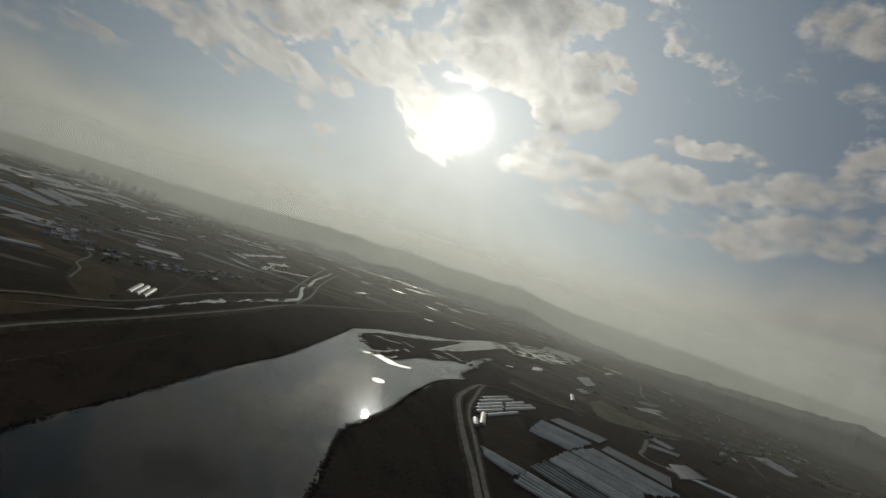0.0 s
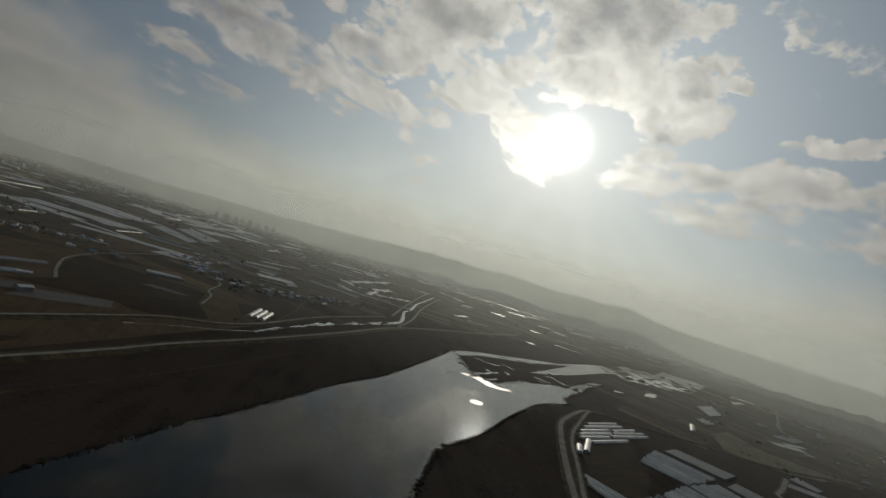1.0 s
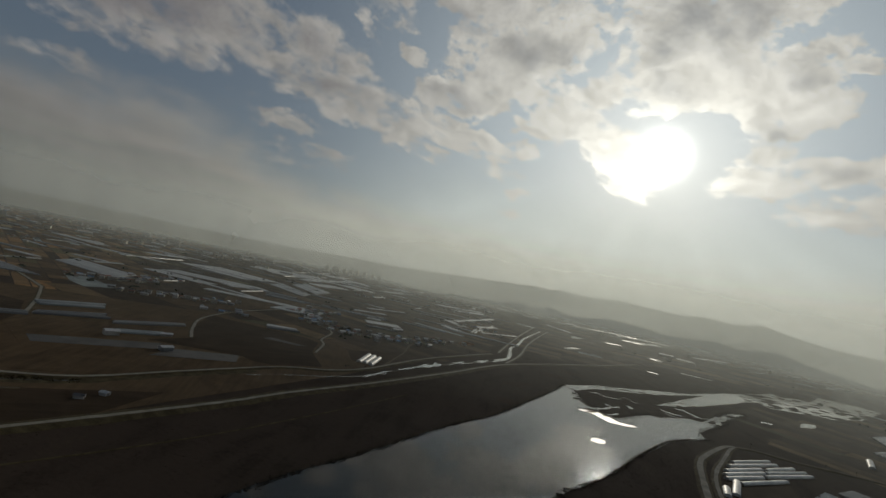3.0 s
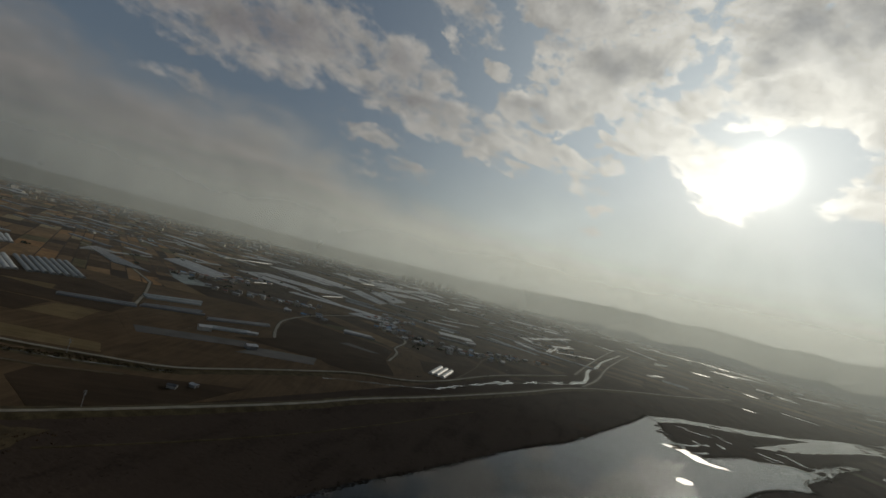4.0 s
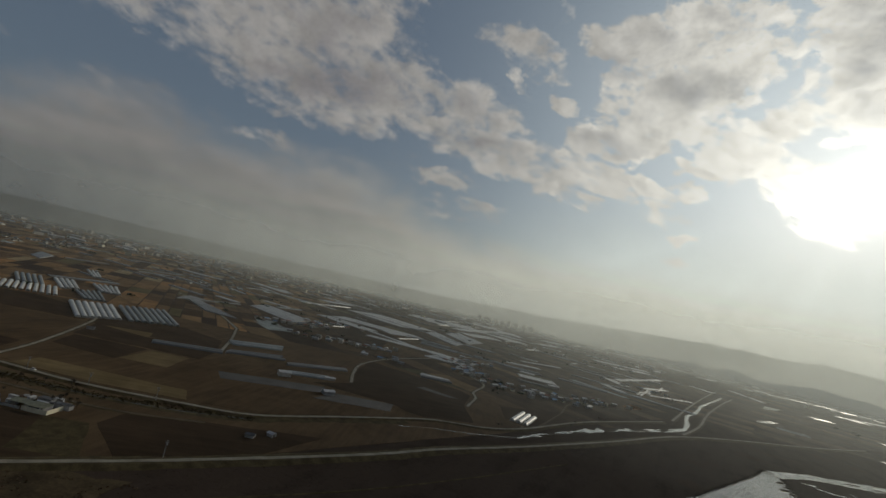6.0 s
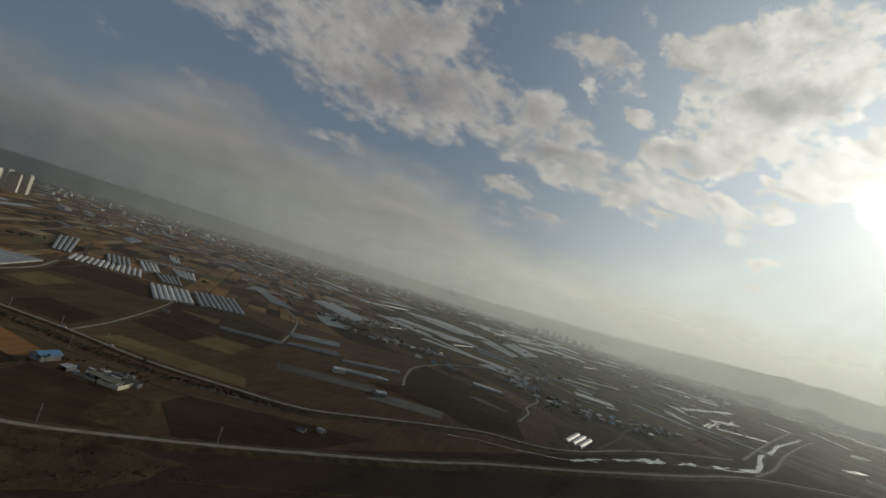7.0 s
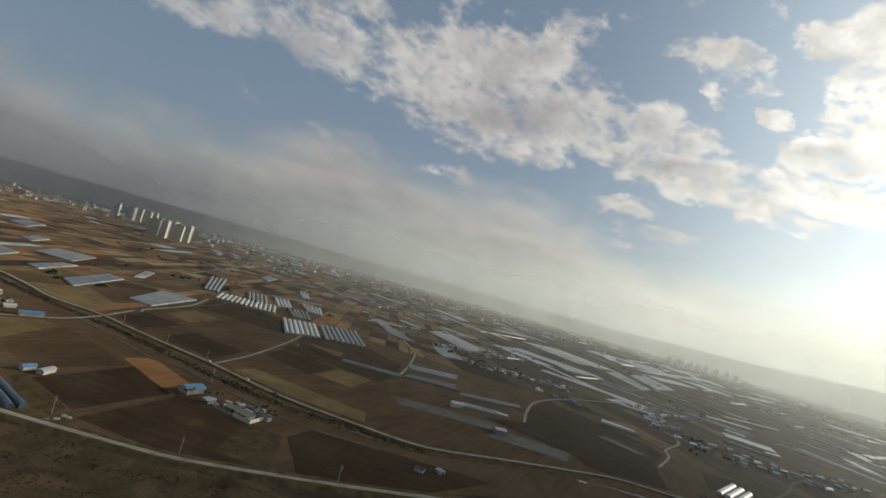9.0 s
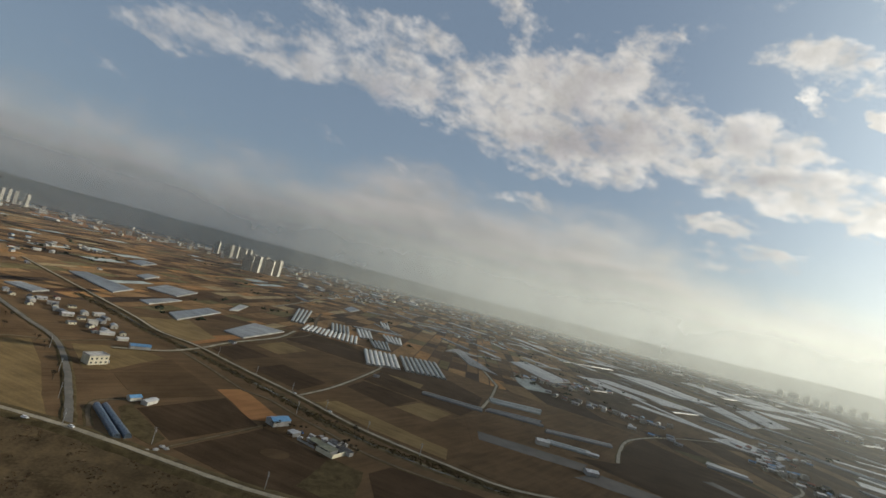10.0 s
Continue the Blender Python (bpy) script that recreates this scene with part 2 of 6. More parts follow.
deck_colour = w.mix(1.0, deck_colour, w.math("MULTIPLY", w.ramp(relief, -0.45, 0.45, 0.92, 1.08, False), w.ramp(layers, 0.3, 0.7, 0.96, 1.04)), "MULTIPLY")
colour = w.mix(deck, colour, deck_colour)
colour = w.mix(1.0, colour, w.mix(glow_core, rgb(0, 0, 0), rgb(8, 8, 7.4)), "ADD")
back = w.add("ShaderNodeBackground", {"Color": colour, "Strength": 1.0})
w.add("ShaderNodeOutputWorld", {"Surface": back.outputs[0]})


# ---------------------------------------------------------------- materials


def surface(name, dark, light, size, rough=0.9, fine=6.0, bump=0.0, spread=0.0, metal=0.0, specular=0.3, lo=0.35, hi=0.68):
    """A surface that varies between two colours at two scales; size: metres of the larger pattern. spread: variation from piece to piece."""
    m = bpy.data.materials.new(name)
    m.use_nodes = True
    n = Nodes(m.node_tree)
    where = n.add("ShaderNodeNewGeometry").outputs["Position"]
    big = n.noise(where, 1.0 / size, 5.0, 0.6, 0.4)
    small = n.noise(where, fine / size, 6.0, 0.65)
    both = n.math("ADD", n.math("MULTIPLY", big, 0.6), n.math("MULTIPLY", small, 0.4))
    colour = n.mix(n.ramp(both, lo, hi), rgb(*dark), rgb(*light))
    if spread:
        per = n.add("ShaderNodeObjectInfo").outputs["Random"]
        colour = n.mix(1.0, colour, n.ramp(per, 0, 1, 1 - spread, 1 + spread, False), "MULTIPLY")
    inputs = {"Base Color": colour, "Roughness": n.ramp(small, 0.2, 0.8, max(rough - 0.08, 0.02), min(rough + 0.08, 1.0)), "Metallic": metal, "Specular IOR Level": specular, "Diffuse Roughness": 1.0 if rough >= 0.9 else 0.0}
    if bump:
        inputs["Normal"] = n.add("ShaderNodeBump", {"Height": both, "Strength": 0.6, "Distance": bump}).outputs[0]
    b = n.add("ShaderNodeBsdfPrincipled", inputs)
    n.add("ShaderNodeOutputMaterial", {"Surface": b.outputs[0]})
    return m


def ploughed(name, dark, light, heading, pitch=2.2, size=45.0, spread=0.12):
    """Tilled soil: rows across a heading (degrees), patches of moisture, clods."""
    m = bpy.data.materials.new(name)
    m.use_nodes = True
    n = Nodes(m.node_tree)
    where = n.add("ShaderNodeNewGeometry").outputs["Position"]
    turned = n.add("ShaderNodeVectorRotate", {"Vector": where, "Angle": radians(heading)}, rotation_type="Z_AXIS").outputs[0]
    rows = n.add("ShaderNodeTexWave", {"Vector": turned, "Scale": 0.314 / pitch * 10 / math.pi, "Distortion": 1.2, "Detail": 2.0}, bands_direction="X").outputs[1]
    beds = n.noise(n.vec("MULTIPLY", turned, (0.16, 0.012, 0.1)), 1.0, 4.0, 0.6)
    damp = n.noise(where, 1.0 / size, 5.0, 0.6, 0.5)
    clods = n.noise(where, 0.7, 5.0, 0.7)
    t = n.math("ADD", n.math("MULTIPLY", damp, 0.42), n.math("ADD", n.math("MULTIPLY", beds, 0.33), n.math("MULTIPLY", clods, 0.25)))
    colour = n.mix(n.ramp(t, 0.34, 0.68), rgb(*dark), rgb(*light))
    per = n.add("ShaderNodeObjectInfo").outputs["Random"]
    colour = n.mix(1.0, colour, n.ramp(per, 0, 1, 1 - spread, 1 + spread, False), "MULTIPLY")
    relief = n.math("ADD", n.math("MULTIPLY", rows, 0.5), clods)
    bump = n.add("ShaderNodeBump", {"Height": relief, "Strength": 0.4, "Distance": 0.1}).outputs[0]
    b = n.add("ShaderNodeBsdfPrincipled", {"Base Color": colour, "Roughness": 0.95, "Diffuse Roughness": 1.0, "Normal": bump, "Specular IOR Level": 0.04})
    n.add("ShaderNodeOutputMaterial", {"Surface": b.outputs[0]})
    return m


def parcel_soil(name, stops):
    """Each island of the mesh is a field of its own colour."""
    m = bpy.data.materials.new(name)
    m.use_nodes = True
    n = Nodes(m.node_tree)
    geo = n.add("ShaderNodeNewGeometry")
    per, where = geo.outputs["Random Per Island"], geo.outputs["Position"]
    ramp = n.add("ShaderNodeValToRGB", {0: per})
    ramp.color_ramp.interpolation = "CONSTANT"
    while len(ramp.color_ramp.elements) < len(stops):
        ramp.color_ramp.elements.new(0.5)
    for e, (at, c) in zip(ramp.color_ramp.elements, stops):
        e.position, e.color = at, rgb(*c)
    rough = n.noise(where, 0.03, 6.0, 0.65, 0.4)
    grain = n.noise(where, 0.4, 4.0, 0.7)
    shade = n.math("ADD", n.ramp(rough, 0.3, 0.7, 0.7, 1.2), n.ramp(grain, 0.3, 0.7, -0.12, 0.12))
    colour = n.mix(1.0, ramp.outputs[0], shade, "MULTIPLY")
    b = n.add("ShaderNodeBsdfPrincipled", {"Base Color": colour, "Roughness": 0.95, "Diffuse Roughness": 1.0, "Specular IOR Level": 0.04})
    n.add("ShaderNodeOutputMaterial", {"Surface": b.outputs[0]})
    return m


def ground_soil():
    """Dry grass, reeds and bare earth of the river plain."""
    m = bpy.data.materials.new("ground_soil")
    m.use_nodes = True
    n = Nodes(m.node_tree)
    where = n.add("ShaderNodeNewGeometry").outputs["Position"]
    turned = n.add("ShaderNodeVectorRotate", {"Vector": where, "Angle": radians(-14)}, rotation_type="Z_AXIS").outputs[0]
    bands = n.noise(n.vec("MULTIPLY", turned, (0.045, 0.006, 0.0)), 1.0, 5.0, 0.6, 0.5)
    patches = n.noise(where, 0.02, 6.0, 0.62, 0.6)
    tufts = n.noise(where, 0.25, 6.0, 0.7)
    t = n.math("ADD", n.math("MULTIPLY", bands, 0.4), n.math("ADD", n.math("MULTIPLY", patches, 0.35), n.math("MULTIPLY", tufts, 0.25)))
    colour = n.mix(n.ramp(t, 0.36, 0.52), rgb(0.039, 0.0285, 0.0215), rgb(0.066, 0.047, 0.034))
    colour = n.mix(n.ramp(t, 0.54, 0.70), colour, rgb(0.088, 0.064, 0.042))
    red = n.ramp(n.noise(where, 0.012, 3.0, 0.5), 0.58, 0.72, 0.0, 0.5)
    colour = n.mix(red, colour, rgb(0.075, 0.038, 0.022))
    bump = n.add("ShaderNodeBump", {"Height": n.math("ADD", tufts, patches), "Strength": 0.8, "Distance": 1.0}).outputs[0]
    b = n.add("ShaderNodeBsdfPrincipled", {"Base Color": colour, "Roughness": 1.0, "Diffuse Roughness": 1.0, "Normal": bump, "Specular IOR Level": 0.02})
    n.add("ShaderNodeOutputMaterial", {"Surface": b.outputs[0]})
    return m


def still_water(name, rough, tint, ripple, mirror):
    m = bpy.data.materials.new(name)
    m.use_nodes = True
    n = Nodes(m.node_tree)
    where = n.add("ShaderNodeNewGeometry").outputs["Position"]
    waves = n.noise(n.vec("MULTIPLY", where, (1.0, 0.6, 1.0)), 0.35, 4.0, 0.6)
    calm = n.noise(where, 0.012, 4.0, 0.6, 0.8)
    bump = n.add("ShaderNodeBump", {"Height": waves, "Strength": n.ramp(calm, 0.35, 0.65, 0.1, 0.5), "Distance": ripple}).outputs[0]
    b = n.add("ShaderNodeBsdfPrincipled", {"Base Color": rgb(*tint), "Roughness": n.ramp(calm, 0.35, 0.65, rough, rough * 1.6), "IOR": 1.33, "Specular IOR Level": mirror, "Normal": bump})
    n.add("ShaderNodeOutputMaterial", {"Surface": b.outputs[0]})
    return m


def vinyl(name, tint, rough=0.30):
    """Plastic sheet over hoops: pale, dusty, with a band at every hoop."""
    m = bpy.data.materials.new(name)
    m.use_nodes = True
    n = Nodes(m.node_tree)
    where = n.add("ShaderNodeNewGeometry").outputs["Position"]
    dust = n.noise(where, 0.06, 5.0, 0.65, 0.5)
    grime = n.noise(where, 0.9, 4.0, 0.7)
    along = n.add("ShaderNodeTexCoord").outputs["Object"]
    hoops = n.add("ShaderNodeTexWave", {"Vector": along, "Scale": 12.0, "Distortion": 0.3}, bands_direction="X").outputs[1]
    per = n.add("ShaderNodeObjectInfo").outputs["Random"]
    shade = n.math("MULTIPLY", n.ramp(dust, 0.3, 0.7, 0.72, 1.1), n.math("MULTIPLY", n.ramp(per, 0, 1, 0.74, 1.12, False), n.math("MULTIPLY", n.ramp(grime, 0.3, 0.7, 0.88, 1.06), n.ramp(hoops, 0.0, 1.0, 0.9, 1.04))))
    colour = n.mix(1.0, rgb(*tint), shade, "MULTIPLY")
    b = n.add("ShaderNodeBsdfPrincipled", {"Base Color": colour, "Roughness": n.ramp(grime, 0.3, 0.7, rough - 0.08, rough + 0.14), "Specular IOR Level": 0.85})
    n.add("ShaderNodeOutputMaterial", {"Surface": b.outputs[0]})
    return m


def haze_shell(strength, west, foot):
    """Thin pale shell imitating sunlit haze: lets most light through and scatters the rest; thickens up to a height of
    foot metres, thins out above.
    """
    m = bpy.data.materials.new("haze_shell")
    m.use_nodes = True
    n = Nodes(m.node_tree)
    where = n.add("ShaderNodeNewGeometry").outputs["Position"]
    z = n.add("ShaderNodeSeparateXYZ", {0: where}).outputs[2]
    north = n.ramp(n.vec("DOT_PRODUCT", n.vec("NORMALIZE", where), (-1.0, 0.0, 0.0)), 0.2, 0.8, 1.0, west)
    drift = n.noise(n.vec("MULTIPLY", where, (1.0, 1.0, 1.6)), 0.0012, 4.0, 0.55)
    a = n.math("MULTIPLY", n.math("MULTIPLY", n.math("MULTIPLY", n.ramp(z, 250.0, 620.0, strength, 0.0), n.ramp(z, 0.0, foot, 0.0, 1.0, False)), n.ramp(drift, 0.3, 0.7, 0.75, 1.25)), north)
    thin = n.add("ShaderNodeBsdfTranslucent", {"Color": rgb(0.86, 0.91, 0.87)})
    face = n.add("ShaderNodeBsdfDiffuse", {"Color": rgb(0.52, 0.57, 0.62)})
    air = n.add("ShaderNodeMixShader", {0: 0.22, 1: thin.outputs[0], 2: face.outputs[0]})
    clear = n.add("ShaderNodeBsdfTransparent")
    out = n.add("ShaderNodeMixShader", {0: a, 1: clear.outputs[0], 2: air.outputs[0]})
    n.add("ShaderNodeOutputMaterial", {"Surface": out.outputs[0]})
    return m


GROUND = ground_soil()
PARCELS_WARM = parcel_soil("warm_parcels", [(0.0, (0.08372, 0.05155, 0.02809)), (0.2, (0.134, 0.08355, 0.04389)), (0.42, (0.1925, 0.1191, 0.05969)), (0.6, (0.2511, 0.1529, 0.07374)),
                                            (0.75, (0.3181, 0.1742, 0.07374)), (0.85, (0.1424, 0.1173, 0.05793)), (0.93, (0.3181, 0.24, 0.1317)), (0.975, (0.4019, 0.4444, 0.4213))])
PARCELS_DARK = parcel_soil("dark_parcels", [(0.0, (0.05606, 0.03904, 0.02574)), (0.3, (0.07475, 0.05173, 0.0324)), (0.55, (0.09718, 0.06636, 0.04003)), (0.75, (0.1271, 0.08394, 0.04765)),
                                            (0.87, (0.09344, 0.08004, 0.04385)), (0.93, (0.1775, 0.1171, 0.061)), (0.97, (0.3364, 0.3611, 0.3337))])
COTTAGE_ROOF = parcel_soil("cottage_roofs", [(0.0, (0.10, 0.10, 0.105)), (0.3, (0.30, 0.30, 0.30)), (0.5, (0.09, 0.18, 0.30)), (0.68, (0.22, 0.10, 0.065)), (0.82, (0.5, 0.5, 0.49))])
WATER = still_water("river_water", 0.010, (0.006, 0.007, 0.007), 0.003, 0.24)
SHALLOW = still_water("shallow_water", 0.05, (0.09, 0.09, 0.08), 0.012, 0.6)
PADDY = still_water("paddy_water", 0.16, (0.06, 0.06, 0.055), 0.01, 0.6)
ICE = surface("thin_ice", (0.20, 0.20, 0.185), (0.40, 0.39, 0.36), 14, 0.5, specular=0.6)
REEDS = surface("reed_bed", (0.0325, 0.02438, 0.01688), (0.06875, 0.05, 0.0325), 25, 1.0, 12, 0.6, specular=0.05)
GRAVEL = surface("gravel_road", (0.2014, 0.1752, 0.1329), (0.3625, 0.3218, 0.2464), 12, 0.95, 8, 0.05, specular=0.1)
ASPHALT = surface("asphalt_road", (0.10, 0.095, 0.085), (0.17, 0.155, 0.135), 15, 0.9, 8, 0.02, specular=0.15)
DIRT = surface("dirt_track", (0.085, 0.066, 0.044), (0.17, 0.13, 0.085), 10, 1.0, 8, 0.05, specular=0.05)
VERGE = surface("dry_verge", (0.048, 0.0364, 0.0182), (0.1176, 0.0897, 0.0442), 9, 1.0, 9, 0.3, specular=0.05)
SOIL = ploughed("dark_soil", (0.03516, 0.02368, 0.01416), (0.07846, 0.05097, 0.02982), 38)
SOIL_BROWN = ploughed("brown_soil", (0.06786, 0.04427, 0.02425), (0.1386, 0.09003, 0.04854), -35)
SOIL_ORANGE = ploughed("orange_soil", (0.208, 0.1035, 0.0448), (0.351, 0.1794, 0.077), -40)
STUBBLE = ploughed("stubble", (0.1113, 0.07892, 0.03795), (0.2386, 0.168, 0.08107), 38, 3.0)
TAN = ploughed("tan_stubble", (0.17, 0.15, 0.085), (0.30, 0.265, 0.16), 30, 3.0)
ROUGH = surface("rough_grass", (0.0448, 0.03294, 0.01911), (0.1212, 0.08696, 0.04743), 22, 1.0, 10, 0.4, specular=0.03)
BRUSH = surface("dry_brush", (0.0765, 0.0527, 0.034), (0.1785, 0.1224, 0.0765), 3, 1.0, 5, specular=0.03)
MULCH = surface("mulch_film", (0.042, 0.039, 0.036), (0.072, 0.067, 0.061), 18, 0.75, 9, specular=0.25)
VINYL = vinyl("greenhouse_film", (0.17, 0.167, 0.152))
VINYL_PALE = vinyl("pale_film", (0.56, 0.55, 0.505), 0.36)
VINYL_DULL = vinyl("dull_film", (0.38, 0.375, 0.35), 0.45)
VINYL_WHITE = vinyl("white_film", (0.62, 0.61, 0.57), 0.5)
VINYL_BLUE = vinyl("blue_film", (0.25, 0.265, 0.25), 0.42)
VINYL_DEEP = vinyl("deep_blue_film", (0.085, 0.115, 0.15))
VINYL_GREY = vinyl("grey_film", (0.145, 0.14, 0.13), 0.42)
PLASTER = surface("white_plaster", (0.30, 0.285, 0.25), (0.47, 0.455, 0.41), 4, 0.85, 6, spread=0.2)
CREAM = surface("cream_plaster", (0.46, 0.42, 0.31), (0.64, 0.60, 0.46), 4, 0.85, 6, spread=0.15)
CONCRETE = surface("concrete", (0.26, 0.25, 0.235), (0.42, 0.41, 0.385), 5, 0.9, 6, spread=0.15)
TOWER_WALL = surface("painted_concrete", (0.52, 0.49, 0.41), (0.70, 0.67, 0.58), 14, 0.85, 4, spread=0.12)
GLASS = surface("dark_window", (0.03, 0.035, 0.04), (0.07, 0.08, 0.09), 2, 0.15, 3, specular=0.7)
ROOF_BLUE = surface("blue_sheet_roof", (0.05, 0.14, 0.27), (0.13, 0.27, 0.42), 3, 0.4, 6, spread=0.25, specular=0.5)
ROOF_GREY = surface("grey_sheet_roof", (0.20, 0.205, 0.21), (0.36, 0.36, 0.36), 3, 0.5, 6, spread=0.3)
ROOF_RED = surface("rust_tile_roof", (0.16, 0.06, 0.04), (0.28, 0.115, 0.07), 2.5, 0.8, 6, spread=0.25)
ROOF_DARK = surface("dark_tile_roof", (0.045, 0.045, 0.05), (0.11, 0.11, 0.115), 2.5, 0.7, 6, spread=0.3)
ROOF_WHITE = surface("white_sheet_roof", (0.34, 0.34, 0.335), (0.50, 0.495, 0.48), 4, 0.45, 5, spread=0.15)
BARK = surface("bark", (0.05, 0.04, 0.03), (0.11, 0.085, 0.06), 0.6, 0.95)
TWIGS = surface("bare_twigs", (0.030, 0.024, 0.017), (0.07, 0.055, 0.037), 1.2, 1.0)
PINE = surface("pine_needles", (0.018, 0.026, 0.013), (0.04, 0.055, 0.026), 1.2, 1.0)
WOODED = surface("wooded_slope", (0.018, 0.018, 0.013), (0.055, 0.046, 0.030), 90, 1.0, 9, 6.0)
RUST = surface("rusty_scrap", (0.04, 0.03, 0.024), (0.13, 0.075, 0.045), 1.5, 0.8)
PAINT = surface("car_paint_white", (0.66, 0.66, 0.66), (0.78, 0.78, 0.78), 1.0, 0.25, specular=0.6)
PAINT_BLUE = surface("car_paint_blue", (0.03, 0.09, 0.25), (0.06, 0.15, 0.35), 1.0, 0.25, specular=0.6)
TYRE = surface("tyre_rubber", (0.012, 0.012, 0.012), (0.03, 0.03, 0.03), 0.3, 0.9)
STEEL = surface("galvanised_steel", (0.30, 0.31, 0.32), (0.46, 0.47, 0.48), 1.0, 0.45, metal=0.7)

# ---------------------------------------------------------------- helpers


def mesh_of(name, bm, material):
    me = bpy.data.meshes.new(name)
    bm.to_mesh(me)
    bm.free()
    me.materials.append(material)
    return me


def part(name, bm, material, parent=None, label=""):
    ob = new(name, mesh_of(name, bm, material))
    ob.parent = parent
    return tagged(ob, label)


def shared(name, me, parent, m=None):
    """A part on mesh data that other parts use too."""
    ob = new(name, me)
    ob.parent = parent
    if m is not None:
        ob.matrix_local = m
    return ob


def thing(name, label, category, m, group=""):
    ob = tagged(new(name), label, category, group)
    ob.matrix_world = m
    ob.empty_display_size = 0.5
    return ob


def setting(name, bm, material, label):
    return tagged(part(name, bm, material), label, name.replace("_", " "), "", "structure")


def box(bm, x0, x1, y0, y1, z0, z1, bevel=0.0):
    made = bmesh.ops.create_cube(bm, size=1.0, matrix=Matrix.Translation(((x0 + x1) / 2, (y0 + y1) / 2, (z0 + z1) / 2)) @ Matrix.Diagonal((x1 - x0, y1 - y0, z1 - z0, 1)))
    if bevel:
        edges = list({e for v in made["verts"] for e in v.link_edges})
        bmesh.ops.bevel(bm, geom=edges, offset=bevel, segments=2, affect="EDGES")
    return bm


def gable(bm, w, d, z, rise, over=0.4, thick=0.18):
    """A gable roof over a plan w by d (ridge along x), with eaves and thickness."""
    a, b = w / 2 + over, d / 2 + over
    for side in (-1, 1):
        low, top = Vector((0, side * b, z - over * rise / (d / 2))), Vector((0, 0, z + rise))
        quad = [Vector((-a, low.y, low.z)), Vector((a, low.y, low.z)), Vector((a, 0, top.z)), Vector((-a, 0, top.z))]
        up = Vector((0, 0, thick))
        vs = [bm.verts.new(p) for p in quad] + [bm.verts.new(p + up) for p in quad]
        for f in ((0, 1, 2, 3), (4, 5, 6, 7), (0, 1, 5, 4), (1, 2, 6, 5), (2, 3, 7, 6), (3, 0, 4, 7)):
            bm.faces.new([vs[i] for i in f])
    bmesh.ops.recalc_face_normals(bm, faces=bm.faces[:])
    return bm


def outline(points, step=14.0, ragged=0.0, seed=0.0):
    """A closed outline with extra points along its sides, uneven by that many metres."""
    out = []
    for (x0, y0), (x1, y1) in zip(points, list(points[1:]) + [points[0]]):
        n = max(1, int(math.hypot(x1 - x0, y1 - y0) / step))
        for i in range(n):
            x, y = x0 + (x1 - x0) * i / n, y0 + (y1 - y0) * i / n
            if ragged:
                s = Vector((x / 40.0, y / 40.0, seed))
                f = Vector((x / 9.0, y / 9.0, seed + 7))
                x += ragged * (noise.noise(s) + 0.55 * noise.noise(f))
                y += ragged * (noise.noise(s + Vector((31, 7, 0))) + 0.55 * noise.noise(f + Vector((13, 5, 0))))
            out.append((x, y))
    return out


def slab(points, z0, z1, ragged=0.0, step=14.0, seed=0.0):
    bm = bmesh.new()
    ring = outline(points, step, ragged, seed)
    area = sum(a[0] * b[1] - b[0] * a[1] for a, b in zip(ring, ring[1:] + ring[:1]))
    if area < 0:
        ring.reverse()
    top = [bm.verts.new((x, y, z1)) for x, y in ring]
    low = [bm.verts.new((x, y, z0)) for x, y in ring]
    bm.faces.new(top)
    for i in range(len(ring)):
        j = (i + 1) % len(ring)
        bm.faces.new((low[i], low[j], top[j], top[i]))
    return bm


def smooth_line(points, step=8.0):
    """Points along a smooth curve through the given ones."""
    p = [Vector((*q, 0)) for q in points]
    p = [p[0] * 2 - p[1]] + p + [p[-1] * 2 - p[-2]]
    out = []
    for a, b, c, d in zip(p, p[1:], p[2:], p[3:]):
        n = max(2, int((c - b).length / step))
        for i in range(n):
            t = i / n
            out.append(0.5 * ((2 * b) + (c - a) * t + (2 * a - 5 * b + 4 * c - d) * t * t + (3 * b - a - 3 * c + d) * t ** 3))
    out.append(p[-2])
    return out


def ribbon(points, width, z=0.5, shoulder=1.5, wander=0.35, seed=1.0, low=-0.05):
    """A raised strip along a line, with sloping shoulders and uneven edges."""
    bm = bmesh.new()
    line = smooth_line(points)
    rows = []
    for i, c in enumerate(line):
        ahead = (line[min(i + 1, len(line) - 1)] - line[max(i - 1, 0)]).normalized()
        side = Vector((-ahead.y, ahead.x, 0))
        wl = width / 2 + wander * noise.noise(Vector((c.x / 6, c.y / 6, seed))) * 2
        wr = width / 2 + wander * noise.noise(Vector((c.x / 6, c.y / 6, seed + 9))) * 2
        rows.append([bm.verts.new(c + side * o + Vector((0, 0, h))) for o, h in
                     ((wl + shoulder, low), (wl, z), (0, z + 0.08), (-wr, z), (-wr - shoulder, low))])
    for a, b in zip(rows, rows[1:]):
        for i in range(4):
            bm.faces.new((a[i], a[i + 1], b[i + 1], b[i]))
    bmesh.ops.recalc_face_normals(bm, faces=bm.faces[:])
    return bm


# ---------------------------------------------------------------- ground, hills, haze
bm = bmesh.new()
bmesh.ops.create_circle(bm, cap_ends=True, radius=4950, segments=96)
setting("ground", bm, GROUND, "dark brown river plain of dry grass and bare earth")

